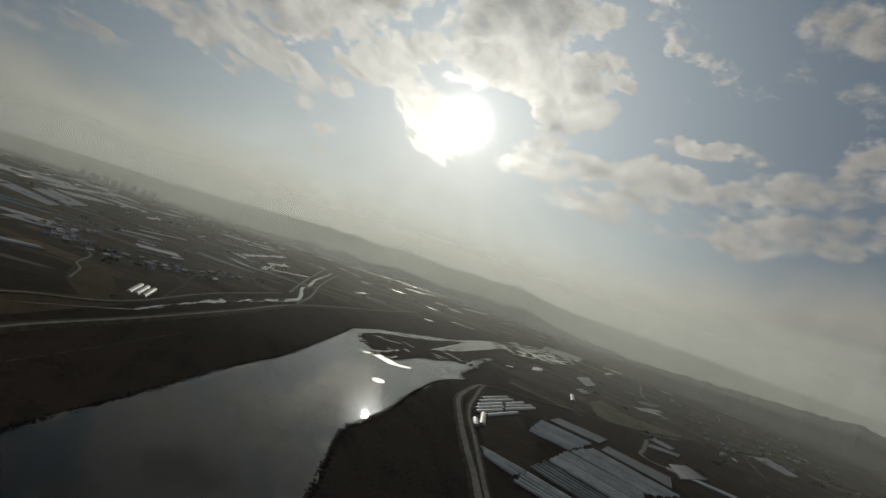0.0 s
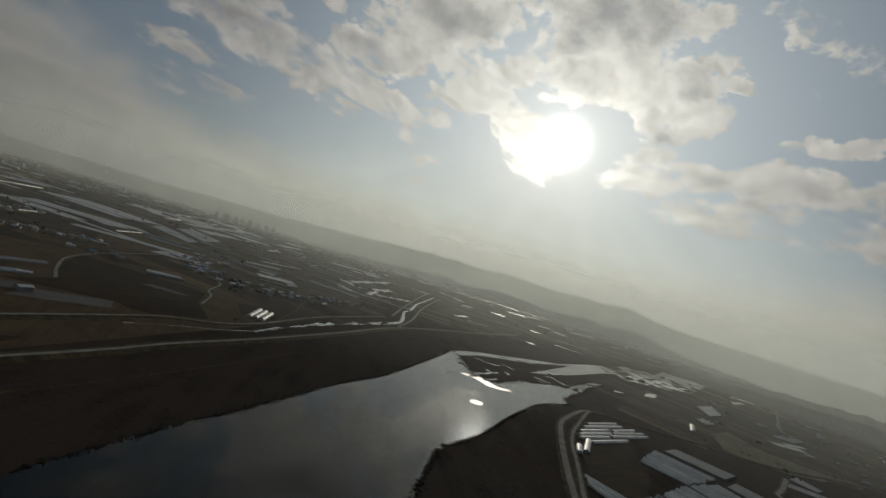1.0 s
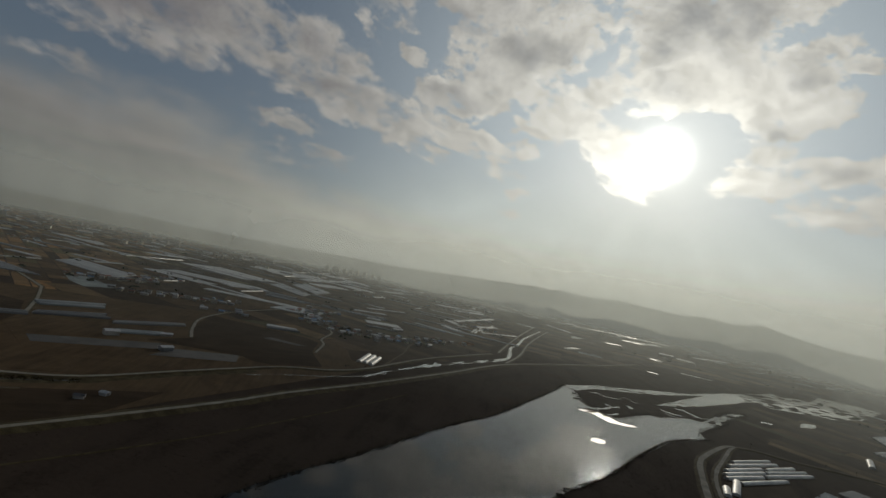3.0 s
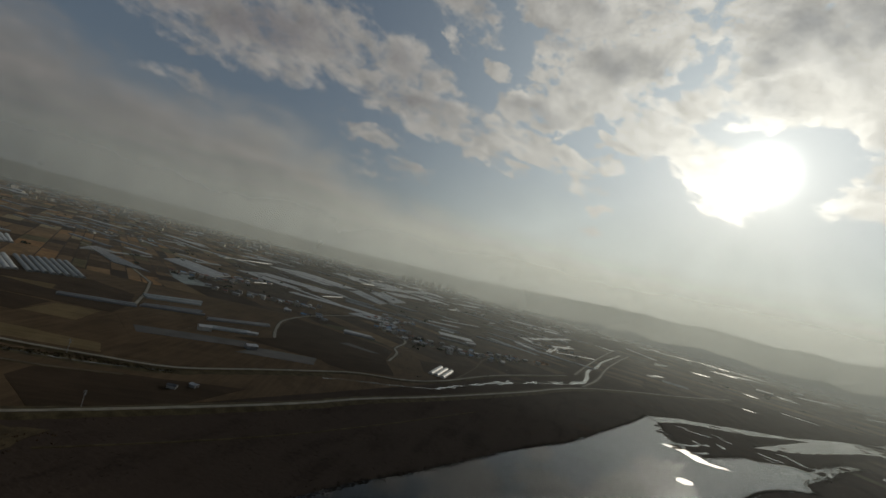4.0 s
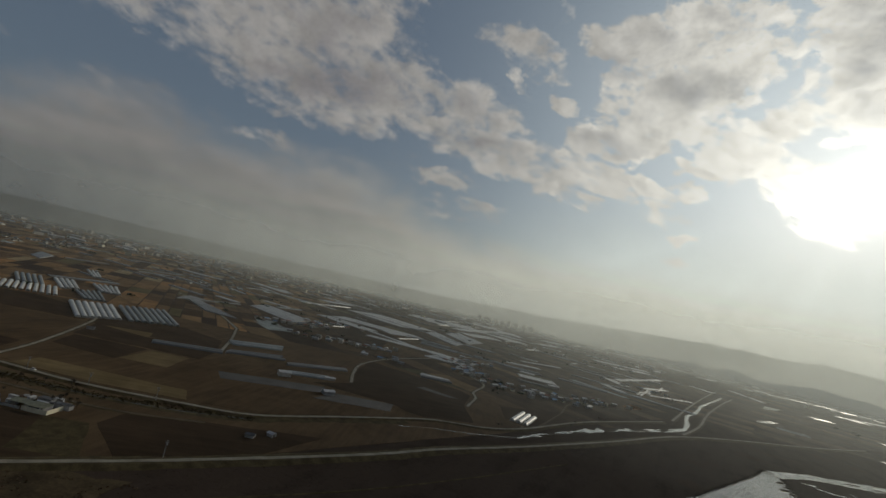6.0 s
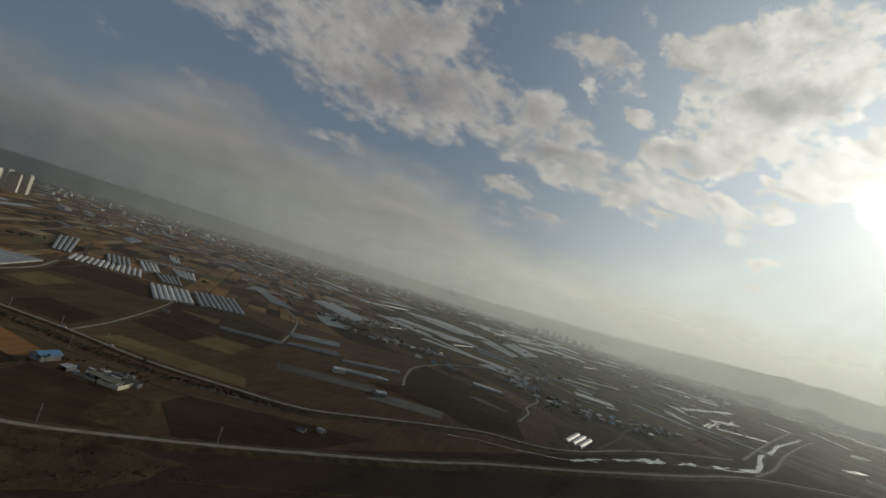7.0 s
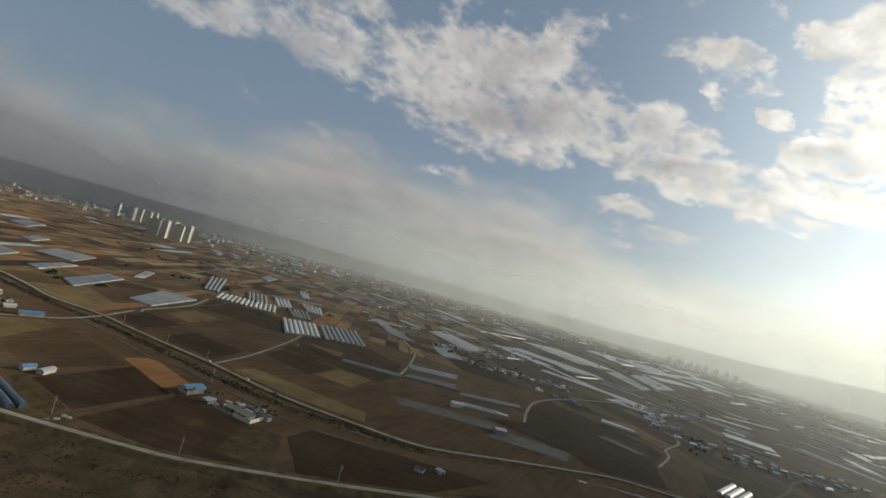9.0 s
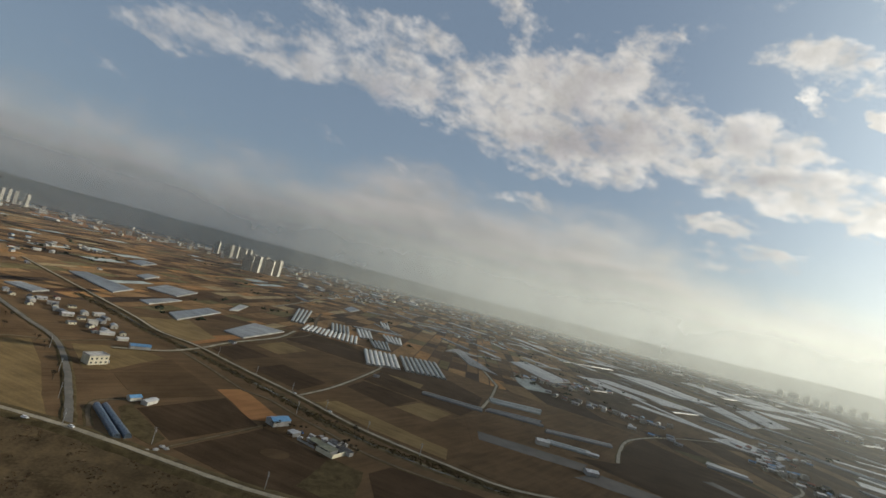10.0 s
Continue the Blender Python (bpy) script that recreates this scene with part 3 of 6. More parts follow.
# the lake-like river reach with its flooded marsh arm
SHORE = [(-70, -160), (-30, 180), (-16, 290), (-14, 420), (0, 455), (28, 540), (44, 602), (88, 735), (139, 810), (134, 844), (153, 905), (177, 962), (199, 1043), (252, 1172), (228, 1156), (188, 1056), (149, 954), (133, 953),
         (112, 932), (80, 885), (65, 879), (37, 822), (20, 783), (-6, 781), (-19, 802), (-29, 830), (-42, 862), (-57, 917), (-78, 946), (-84, 850), (-100, 706), (-114, 590),
         (-136, 500), (-149, 420), (-161, 346), (-171, 300), (-190, 150), (-230, -160)]
CHANNEL = [(-80, 942), (-30, 1035), (28, 1112), (92, 1200), (166, 1300), (265, 1504), (384, 1714), (458, 1880), (469, 1818), (541, 1921), (571, 1909), (677, 2200), (703, 2190), (863, 2366), (1120, 2800), (936, 2354), (636, 1715),
           (506, 1531), (485, 1534), (417, 1473), (372, 1438), (348, 1426), (350, 1506), (305, 1429), (229, 1266), (161, 1122), (120, 1048), (82, 1000), (111, 1083), (150, 1198), (193, 1320), (148, 1247), (90, 1141), (40, 1075), (6, 1035), (-26, 990), (-60, 912)]
setting("water", slab(SHORE, -0.5, 0.12, 2.4, 6.0), WATER, "calm dark river reach mirroring the cloudy sky")
setting("water", slab(CHANNEL, -0.5, 0.15, 4.0, 8.0, 6.0), WATER, "flooded marsh channel with a ragged shore")
# shallow pools and leads in the reed marsh: start, end, width
POOLS = [((-29, 781), (17, 875), 7), ((-21, 772), (-10, 800), 4), ((-17, 939), (19, 955), 6), ((-34, 945), (-18, 959), 5), ((22, 987), (37, 984), 6), ((35, 969), (48, 964), 5), ((4, 786), (18, 817), 5), ((86, 962), (118, 953), 7),
         ((112, 1016), (130, 1031), 7), ((129, 1016), (149, 988), 8), ((5, 1048), (40, 1092), 8), ((31, 910), (39, 888), 5), ((92, 936), (107, 930), 5), ((-2, 867), (8, 861), 6), ((158, 990), (185, 1052), 7)]
for i, (a, b, wide) in enumerate(POOLS):
    setting("pool", ribbon([a, ((a[0] + b[0]) / 2 + 3, (a[1] + b[1]) / 2 - 3), b], wide, 0.19, 0.6, wide * 0.38, 40.0 + i), WATER, "narrow lead of open water in the reed marsh")
marsh = random.Random(14)


def inside(x, y, ring):
    hit = False
    for (x0, y0), (x1, y1) in zip(ring, ring[1:] + ring[:1]):
        if (y0 > y) != (y1 > y) and x < (x1 - x0) * (y - y0) / (y1 - y0) + x0:
            hit = not hit
    return hit


scraps = bmesh.new()
for k in range(420):
    if k < 120:
        x, y = marsh.uniform(-62, 20), marsh.uniform(770, 900)
    elif k < 200:
        x, y = marsh.uniform(20, 220), marsh.uniform(840, 1120)
    else:
        x, y = marsh.uniform(300, 900), marsh.uniform(1450, 2350)
    if not (inside(x, y, SHORE) or inside(x, y, CHANNEL)) or (k < 120 and x < -20 - (y - 760) * 0.28) or (20 <= x < 220 and y < 830 + x * 0.75):
        continue
    size = marsh.uniform(1.5, 5.0) * (1.0 if k < 200 else 2.6)
    lean, stretch = marsh.uniform(0.7, 1.3), marsh.uniform(1.2, 4.0)
    ring = []
    for i in range(14):
        a = 2 * math.pi * i / 14
        rr = size * (1 + 0.5 * noise.noise(Vector((math.cos(a) * 1.5 + x, math.sin(a) * 1.5 + y, 1))))
        u, v = rr * stretch * math.cos(a), rr * math.sin(a)
        ring.append((x + u * math.cos(lean) - v * math.sin(lean), y + u * math.sin(lean) + v * math.cos(lean)))
    top = [scraps.verts.new((a, b, 0.34)) for a, b in ring]
    low = [scraps.verts.new((a, b, -0.2)) for a, b in ring]
    scraps.faces.new(top)
    for i in range(14):
        scraps.faces.new((low[i], low[(i + 1) % 14], top[(i + 1) % 14], top[i]))
tagged(part("marsh_tussocks", scraps, REEDS), "scattered reedy tussocks standing in shallow water", "marsh", "", "stuff")
setting("ice_sheet", slab([(-36, 764), (-12, 762), (8, 738), (30, 744), (46, 756), (40, 762), (22, 754), (4, 774), (-16, 790)], 0.05, 0.17, 2.0, 5.0, 5.0), ICE, "pale thin ice skin on the calm water")
setting("ice_sheet", slab([(-6, 612), (2, 608), (10, 618), (9, 630), (0, 632), (-6, 624)], 0.05, 0.17, 1.2, 4.0, 8.0), ICE, "small pale patch of ice on the water")

# a stream with shallow pools beside the north dyke, and the canal that feeds it
setting("stream", ribbon([(-352, 440), (-337, 478), (-311, 522), (-286, 580)], 1.6, 0.14, 0.3, 1.4, 17.0), SHALLOW, "thin trickle of water among weeds")
setting("stream", ribbon([(-286, 580), (-283, 668), (-276, 760)], 4.4, 0.16, 0.5, 2.6, 2.0), SHALLOW, "shallow pale stream winding beside the dyke")
setting("stream", ribbon([(-277, 740), (-268, 810), (-256, 870), (-242, 930), (-226, 1010), (-218, 1084)], 11, 0.17, 0.5, 4.5, 3.0), SHALLOW, "broad shallow stream braided between gravel banks")
for i, bank in enumerate([[(-276, 800), (-264, 806), (-260, 850), (-270, 846)], [(-256, 880), (-246, 890), (-240, 940), (-252, 925)], [(-284, 620), (-279, 640), (-281, 680), (-286, 660)], [(-236, 960), (-228, 975), (-226, 1010), (-236, 1000)]]):
    setting("gravel_bank", slab(bank, 0.0, 0.4, 3.5, 5.0, 11.0 + i), REEDS, "low gravel and weed bank in the stream")
setting("canal", ribbon([(-218, 1084), (-240, 1200), (-262, 1300), (-272, 1440), (-300, 1640), (-318, 1900), (-340, 2180)], 7, 0.17, 0.6, 2.8, 4.0), SHALLOW, "narrow canal with pale water between two banks")
# flooded paddies on the plain towards the sun: start, end, width
PADDIES = [
    ((-442, 3424), (-282, 3602), 142), ((-235, 3625), (-36, 3900), 106), ((-67, 3699), (101, 3798), 135), ((18, 3090), (93, 3160), 105), ((118, 3815), (303, 3888), 183), ((-80, 2491), (-20, 2541), 56),
    ((405, 3869), (505, 3867), 188), ((524, 3865), (567, 3736), 94), ((109, 2128), (145, 2143), 60), ((238, 2543), (306, 2551), 115), ((191, 1816), (278, 1810), 24), ((593, 3855), (718, 3750), 132),
    ((585, 3151), (719, 3334), 32), ((621, 3195), (893, 3796), 25), ((588, 2853), (733, 3122), 27), ((903, 3680), (1033, 3761), 118), ((84, 1582), (110, 1592), 25), ((455, 3060), (507, 3084), 85),
    ((-488, 2374), (-389, 2333), 55), ((-625, 3499), (-558, 3652), 84), ((-819, 3349), (-725, 3646), 75), ((-165, 1674), (-139, 1799), 21),
]
for k, (a, b, wide) in enumerate(PADDIES):
    along_, across = Vector((b[0] - a[0], b[1] - a[1])), Vector((a[1] - b[1], b[0] - a[0])).normalized() * wide / 2
    ring = [tuple(Vector(a) - across), tuple(Vector(a) + along_ - across), tuple(Vector(a) + along_ * 0.97 + across), tuple(Vector(a) + across)]
    setting("paddy", slab(ring, -0.1, 0.24, 2.0, 12.0, 100.0 + k), PADDY, "flooded paddy glinting in the low sun")
PONDS = [[(1006, 2404), (1117, 2602), (1174, 2445), (1054, 2242)], [(803, 1827), (873, 1939), (888, 1928), (793, 1774)],
         [(270, 1130), (294, 1146), (300, 1165), (276, 1152)], [(356, 1216), (400, 1270), (414, 1330), (380, 1290)], [(870, 2010), (985, 2060), (1040, 2200), (960, 2190)],
         [(930, 2960), (1080, 3050), (1220, 3400), (1010, 3200)], [(-215, 2240), (-180, 2300), (-175, 2450), (-225, 2400)], [(1080, 2380), (1180, 2600), (1240, 2800), (1120, 2700)]]
for i, pond in enumerate(PONDS):
    setting("pond", slab(pond, -0.2, 0.14, 4.0, 9.0, 21.0 + i), SHALLOW, "flooded paddy reflecting the bright sky")


def ridge(points, far, foot, rough, seed):
    """A range of hills: bearings to the left of north and crest heights in metres, at a distance."""
    bm = bmesh.new()
    rows = []
    first, last = points[0][0], points[-1][0]
    n = 150
    for i in range(n + 1):
        b = first + (last - first) * i / n
        h = float(np.interp(-b if last < first else b, [(-p[0] if last < first else p[0]) for p in points], [p[1] for p in points]))
        h *= 1 + rough * (noise.noise(Vector((b * 0.35, seed, 0))) + 0.5 * noise.noise(Vector((b * 1.1, seed, 3))) + 0.25 * noise.noise(Vector((b * 3.1, seed, 5))))
        col = []
        for k, (rr, f) in enumerate(((foot, 0.0), (foot + (far - foot) * 0.35, 0.32), (foot + (far - foot) * 0.7, 0.72), (far, 1.0), (far + 110, 0.9))):
            wob = 1 + 0.02 * noise.noise(Vector((b * 0.6, k, seed)))
            z = h * f * (1 + 0.25 * noise.noise(Vector((b * 0.9, k * 2.0, seed + 4))) * (0 < f < 1))
            col.append(bm.verts.new((-math.sin(radians(b)) * rr * wob, math.cos(radians(b)) * rr * wob, z - 1.0 * (k == 0))))
        rows.append(col)
    for a, b in zip(rows, rows[1:]):
        for i in range(4):
            bm.faces.new((a[i], a[i + 1], b[i + 1], b[i]))
    bmesh.ops.recalc_face_normals(bm, faces=bm.faces[:])
    return bm


CRESTS = [(-75, 200), (-45, 185), (-37, 185), (-30, 205), (-22, 212), (-18, 215), (-15, 235), (-12, 292), (-9.5, 255), (-6, 262), (-4, 240), (1, 258), (5, 240), (9, 235), (14, 215), (21, 180), (28, 145), (42, 115),
          (60, 115), (72, 125), (80, 135), (92, 145), (104, 155), (125, 190), (150, 220)]
setting("hills", ridge(CRESTS, 4600, 4220, 0.08, 1.0), WOODED, "distant wooded hills in winter haze")
setting("hills", ridge([(-75, 130), (-58, 135), (-46, 120), (-40, 95), (-34, 70), (-28, 50), (-22, 20), (-18, 3)], 3100, 2300, 0.25, 7.0), WOODED, "nearer wooded spur above the valley floor")
setting("hills", ridge([(150, 260), (180, 240), (220, 250), (260, 230), (285, 200)], 4600, 4250, 0.25, 12.0), WOODED, "distant wooded hills in winter haze")

# added rings of pale see-through sheet imitate haze: radius, opacity
HAZE_SHELLS = [(620, 0.04), (1000, 0.06), (1500, 0.08), (2100, 0.10), (2800, 0.15), (3450, 0.28), (4050, 0.46)]
for (radius, strength), (beyond, _) in zip(HAZE_SHELLS, HAZE_SHELLS[1:] + [(4900, 0)]):
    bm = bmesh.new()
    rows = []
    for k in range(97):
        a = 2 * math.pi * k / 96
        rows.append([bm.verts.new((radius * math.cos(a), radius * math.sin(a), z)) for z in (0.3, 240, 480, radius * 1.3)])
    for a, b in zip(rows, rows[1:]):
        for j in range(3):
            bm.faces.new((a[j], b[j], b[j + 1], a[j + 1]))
    setting("haze", bm, haze_shell(strength, 0.72 if radius > 3000 else 0.7 if radius > 1800 else 0.55, 150.0 * (1 - radius / beyond)), "thin see-through shell imitating winter haze over the plain")

# ---------------------------------------------------------------- roads and dykes
NORTH_ROAD = [(-470, -150), (-441, -70), (-420, -22), (-396, 22), (-380, 50), (-356, 96), (-342, 142), (-328, 194), (-308, 286), (-294, 362), (-286, 432), (-262, 556), (-232, 754), (-204, 962), (-142, 1160), (-40, 1420), (56, 1714)]
CANAL_ROAD = [(-1250, -380), (-976, -180), (-850, -88), (-776, -40), (-728, 14), (-652, 72), (-578, 132), (-502, 186), (-440, 250), (-402, 300), (-386, 380), (-374, 440), (-358, 504), (-322, 560), (-306, 634), (-300, 814), (-258, 1088)]
setting("dyke", ribbon(NORTH_ROAD, 9.0, 1.45, 6.0, 1.0, 31.0), VERGE, "grassy embankment under the dyke road")
setting("dyke", ribbon(CANAL_ROAD, 6.5, 1.05, 4.0, 0.8, 32.0), VERGE, "grassy embankment under the canal lane")
setting("road", ribbon(NORTH_ROAD, 4.2, 1.6, 0.3, 0.4, 1.0, 1.3), GRAVEL, "pale concrete farm road along the riverside dyke")
setting("road", ribbon(CANAL_ROAD, 3.8, 1.2, 0.3, 0.3, 2.0, 0.9), GRAVEL, "narrow pale lane on top of the canal dyke")
TRACKS = [
    ([(101, 300), (101, 365), (103, 418), (103, 485), (106, 580), (112, 660), (125, 711), (156, 791), (172, 811)], 6.5, 1.3, GRAVEL, "pale gravel road on the crest of the dyke"),
    ([(109, 300), (109, 369), (112, 436), (116, 510), (119, 590), (127, 647), (146, 721), (161, 781), (172, 811)], 4.2, 1.0, GRAVEL, "lower gravel lane beside the dyke road"),
    ([(172, 811), (200, 828), (247, 828), (327, 850), (391, 856), (489, 878), (629, 960), (761, 1010), (900, 1100)], 5.5, 1.2, DIRT, "dirt road along a low dyke"),
    ([(464, 816), (419, 737), (392, 694), (398, 671), (422, 660), (450, 646), (480, 630), (500, 612), (540, 570)], 6, 0.5, GRAVEL, "pale farm lane between greenhouses"),
    ([(1137, 2220), (900, 1720), (820, 1560), (767, 1410), (814, 1337), (900, 1290)], 7, 0.5, GRAVEL, "pale country road bending through fields"),
    ([(-702, -8), (-634, 38), (-572, 76), (-552, 102), (-508, 132), (-482, 152), (-448, 176), (-420, 206), (-392, 250)], 3.4, 0.4, DIRT, "dirt track along the foot of the canal bank"),
    ([(-578, 132), (-650, 186), (-782, 264), (-860, 300)], 3.6, 0.45, GRAVEL, "narrow farm lane between ploughed fields"),
    ([(-650, -62), (-674, -15), (-720, 18), (-788, 50), (-896, 116), (-1000, 150)], 5, 0.9, GRAVEL, "pale lane crossing the canal"),
    ([(-1100, -420), (-851, -262), (-723, -170), (-651, -115), (-567, -76), (-481, -45), (-422, -26)], 5.6, 0.8, ASPHALT, "grey asphalt side road"),
    ([(-560, -190), (-628, -152), (-644, -110), (-690, -66)], 3, 0.35, DIRT, "dirt track beside a tan field"),
    ([(-430, -16), (-452, -24), (-470, -28), (-482, -26), (-492, -14), (-497, 4)], 3.2, 0.3, DIRT, "curved dirt drive to the sheds"),
    ([(-411, 36), (-440, 64), (-474, 96)], 1.6, 0.3, DIRT, "grassy path between two ploughed fields"),
    ([(-396, 622), (-430, 690), (-458, 724), (-498, 812), (-560, 850)], 4, 0.4, GRAVEL, "winding village lane"),
    ([(-508, 502), (-562, 552), (-620, 622), (-668, 740), (-700, 900), (-742, 1108)], 4, 0.4, GRAVEL, "village lane skirting a brown field"),
    ([(-648, 384), (-740, 446), (-840, 506)], 4, 0.4, GRAVEL, "short lane between greenhouse rows"),
    ([(-840, 506), (-966, 540), (-1114, 574), (-1268, 570)], 5, 0.4, GRAVEL, "pale lane between greenhouse fields"),
    ([(-254, 1138), (-300, 1480), (-350, 1900), (-396, 2330)], 5, 0.9, GRAVEL, "pale canal bank road"),
    ([(-204, 1010), (-214, 1186), (-255, 1500), (-290, 1880), (-318, 2262)], 5, 0.9, GRAVEL, "pale canal bank road"),
    ([(-288, 154), (-264, 236), (-246, 316), (-228, 442), (-215, 560)], 1.7, 0.2, VERGE, "faint track across the dry river plain"),
    ([(-900, 968), (-800, 980), (-738, 960), (-650, 940)], 4, 0.35, GRAVEL, "straight lane to the village"),
    ([(-1380, 240), (-1240, 214), (-1000, 180), (-896, 116)], 3.5, 0.35, DIRT, "field track beside greenhouses"),
    ([(-1330, 120), (-1600, 210), (-2000, 330), (-2400, 440)], 5, 0.4, GRAVEL, "straight farm road towards the town"),
    ([(-300, 640), (-340, 800), (-380, 960), (-300, 1120)], 3, 0.3, DIRT, "dirt track behind the dyke"),
    ([(578, 919), (669, 985), (771, 1049), (773, 1010), (726, 908), (674, 795)], 4, 0.4, DIRT, "dirt road below the tan field"),
    ([(480, 1000), (700, 1150), (1000, 1320), (1400, 1480)], 5, 0.4, DIRT, "dirt road through valley fields"),
]
for i, (pts, wide, z, mat, label) in enumerate(TRACKS):
    setting("road", ribbon(pts, wide * 0.9, z, 0.4, 0.35, 5.0 + i, z - 0.25), mat, label)
    if mat is not VERGE:
        setting("verge", ribbon(pts, wide + 1.6, z - 0.12, 1.2 + z, 0.7, 60.0 + i), VERGE, "dry grass verge beside a lane")
# grassy canal bed between the lane and the track
setting("canal_bank", ribbon([(-950, -190), (-840, -98), (-765, -50), (-712, 2), (-640, 58), (-566, 116), (-494, 166), (-432, 230), (-396, 290), (-378, 380), (-360, 460)], 13, 0.12, 2.0, 2.5, 40.0), VERGE, "weedy dark canal bed with dry reeds")
setting("ditch", ribbon([(-940, -184), (-836, -94), (-762, -46), (-708, 5), (-637, 60), (-563, 118), (-491, 168), (-430, 232), (-394, 292)], 1.6, 0.24, 0.3, 0.9, 41.0), SHALLOW, "thin line of water in a weedy ditch")

# ---------------------------------------------------------------- fields
FIELDS = [
    ([(-477, 2), (-534, 63), (-474, 94), (-422, 36)], SOIL, "dark brown ploughed field beside the dyke road"),
    ([(-409, 40), (-470, 100), (-440, 130), (-424, 146), (-402, 170), (-348, 150), (-366, 92)], SOIL, "very dark ploughed field with a pale damp spot"),
    ([(-404, 176), (-420, 198), (-400, 240), (-340, 330), (-322, 260), (-340, 170)], SOIL, "dark fallow field beside the canal"),
    ([(-558, 54), (-572, 78), (-506, 110), (-488, 102), (-486, 88)], SOIL_ORANGE, "orange-brown freshly turned strip of soil"),
    ([(-500, -4), (-560, -36), (-640, -2), (-560, 48), (-538, 58)], SOIL_BROWN, "brown ploughed field below the lane"),
    ([(-560, -60), (-640, -96), (-668, -44), (-642, -8), (-566, -42)], STUBBLE, "tan stubble field near the cream building"),
    ([(-430, -40), (-480, -62), (-560, -92), (-632, -128), (-600, -178), (-500, -140), (-448, -96)], STUBBLE, "tan field with tractor rows beside the asphalt road"),
    ([(-640, -160), (-612, -184), (-800, -300), (-850, -270), (-724, -184), (-660, -132)], SOIL_BROWN, "brown field with faint rows"),
    ([(-432, 4), (-474, -10), (-490, -2), (-478, 0), (-424, 32), (-410, 26)], VERGE, "bare yard round the blue tunnels"),
    ([(-586, 142), (-652, 194), (-700, 224), (-600, 330), (-500, 300), (-446, 258), (-504, 194)], SOIL_BROWN, "long brown field along the canal lane"),
    ([(-708, 230), (-780, 272), (-720, 306), (-640, 372), (-604, 336)], SOIL, "dark ploughed field beside a lane"),
    ([(-600, 340), (-496, 306), (-444, 266), (-408, 304), (-394, 380), (-456, 344), (-546, 328)], SOIL_BROWN, "strip of dry grass beside the canal lane"),
    ([(-552, 336), (-488, 443), (-466, 420), (-522, 324)], MULCH, "long bed under grey plastic mulch"),
    ([(-463, 438), (-417, 494), (-394, 467), (-448, 396)], MULCH, "dull grey mulched bed beside a farmhouse"),
    ([(-392, 492), (-412, 496), (-510, 440), (-505, 500), (-560, 548), (-640, 656), (-470, 700), (-440, 690), (-400, 620), (-340, 560), (-372, 500)], SOIL, "large very dark ploughed field"),
    ([(-794, 264), (-870, 300), (-838, 336), (-800, 400), (-720, 420), (-650, 380), (-722, 312)], SOIL, "dark field in front of greenhouses"),
    ([(-742, 268), (-770, 282), (-740, 330), (-706, 312)], STUBBLE, "small light brown plot"),
    ([(-900, 124), (-790, 56), (-730, 20), (-664, 76), (-590, 134), (-654, 180), (-784, 254)], SOIL_BROWN, "broad brown field beyond the canal"),
    ([(-900, 130), (-1010, 160), (-980, 240), (-880, 290), (-800, 262)], SOIL, "dark bare field"),
    ([(-740, 10), (-800, 44), (-870, 80), (-860, 60), (-760, -20)], SOIL_ORANGE, "reddish strip beside the lane"),
    ([(-850, -84), (-770, -34), (-744, 0), (-800, 30), (-900, -20)], STUBBLE, "tan plot above the canal"),
    ([(-690, 710), (-900, 960), (-790, 1160), (-750, 1110), (-704, 900)], SOIL_BROWN, "large brown field beyond the village"),
    ([(-486, 612), (-436, 630), (-428, 644), (-488, 632)], MULCH, "short bed under grey plastic mulch"),
    ([(-330, 660), (-306, 700), (-302, 810), (-340, 830), (-390, 700), (-345, 640)], SOIL, "dark field round white greenhouses"),
    ([(430, 1008), (492, 1094), (520, 1000), (646, 972), (560, 900), (487, 862), (423, 862), (402, 884)], TAN, "pale tan field below the dyke"),
    ([(126, 500), (170, 466), (200, 560), (205, 690), (150, 690), (128, 600)], SOIL, "dark bare ground between greenhouses"),
    ([(-352, 1120), (-326, 1128), (-322, 1170), (-350, 1172)], SOIL_ORANGE, "heap of pale excavated earth on a building plot"),
    ([(1970, 2438), (2021, 2430), (1736, 1845), (1561, 1704)], TAN, "long tan field on the valley side"),
]
setting("field", slab([(-330, 150), (-300, 640), (-420, 720), (-650, 680), (-900, 420), (-1010, 200), (-930, -80), (-860, -280), (-640, -200), (-440, -60)], -0.1, 0.10, 2.0, 20.0, 49.0), SOIL_BROWN, "fallow margins and strips between ploughed fields")
for i, (pts, mat, label) in enumerate(FIELDS):
    setting("field", slab(pts, -0.1, 0.20 + 0.006 * (i % 7), 1.0, 10.0, 50.0 + i), mat, label)
PLOTS = [
    ([(-566, 150), (-504, 200), (-450, 258), (-478, 270), (-532, 222), (-584, 176)], STUBBLE, "ochre strip of dry grass along the canal lane"),
    ([(-652, 198), (-700, 228), (-640, 290), (-592, 240)], SOIL, "dark square of turned earth beside a lane"),
    ([(-596, 246), (-634, 292), (-604, 324), (-560, 282)], STUBBLE, "light brown fallow plot"),
    ([(-786, 62), (-734, 28), (-690, 62), (-744, 104)], SOIL, "dark turned plot beyond the canal"),
    ([(-712, 120), (-664, 84), (-600, 134), (-652, 172)], SOIL, "dark brown plot above the canal lane"),
    ([(-872, 124), (-806, 84), (-768, 116), (-830, 160)], STUBBLE, "ochre stubble plot beside a lane"),
    ([(-404, 172), (-424, 150), (-372, 120), (-346, 152)], VERGE, "dark olive weedy corner of a ploughed field"),
]
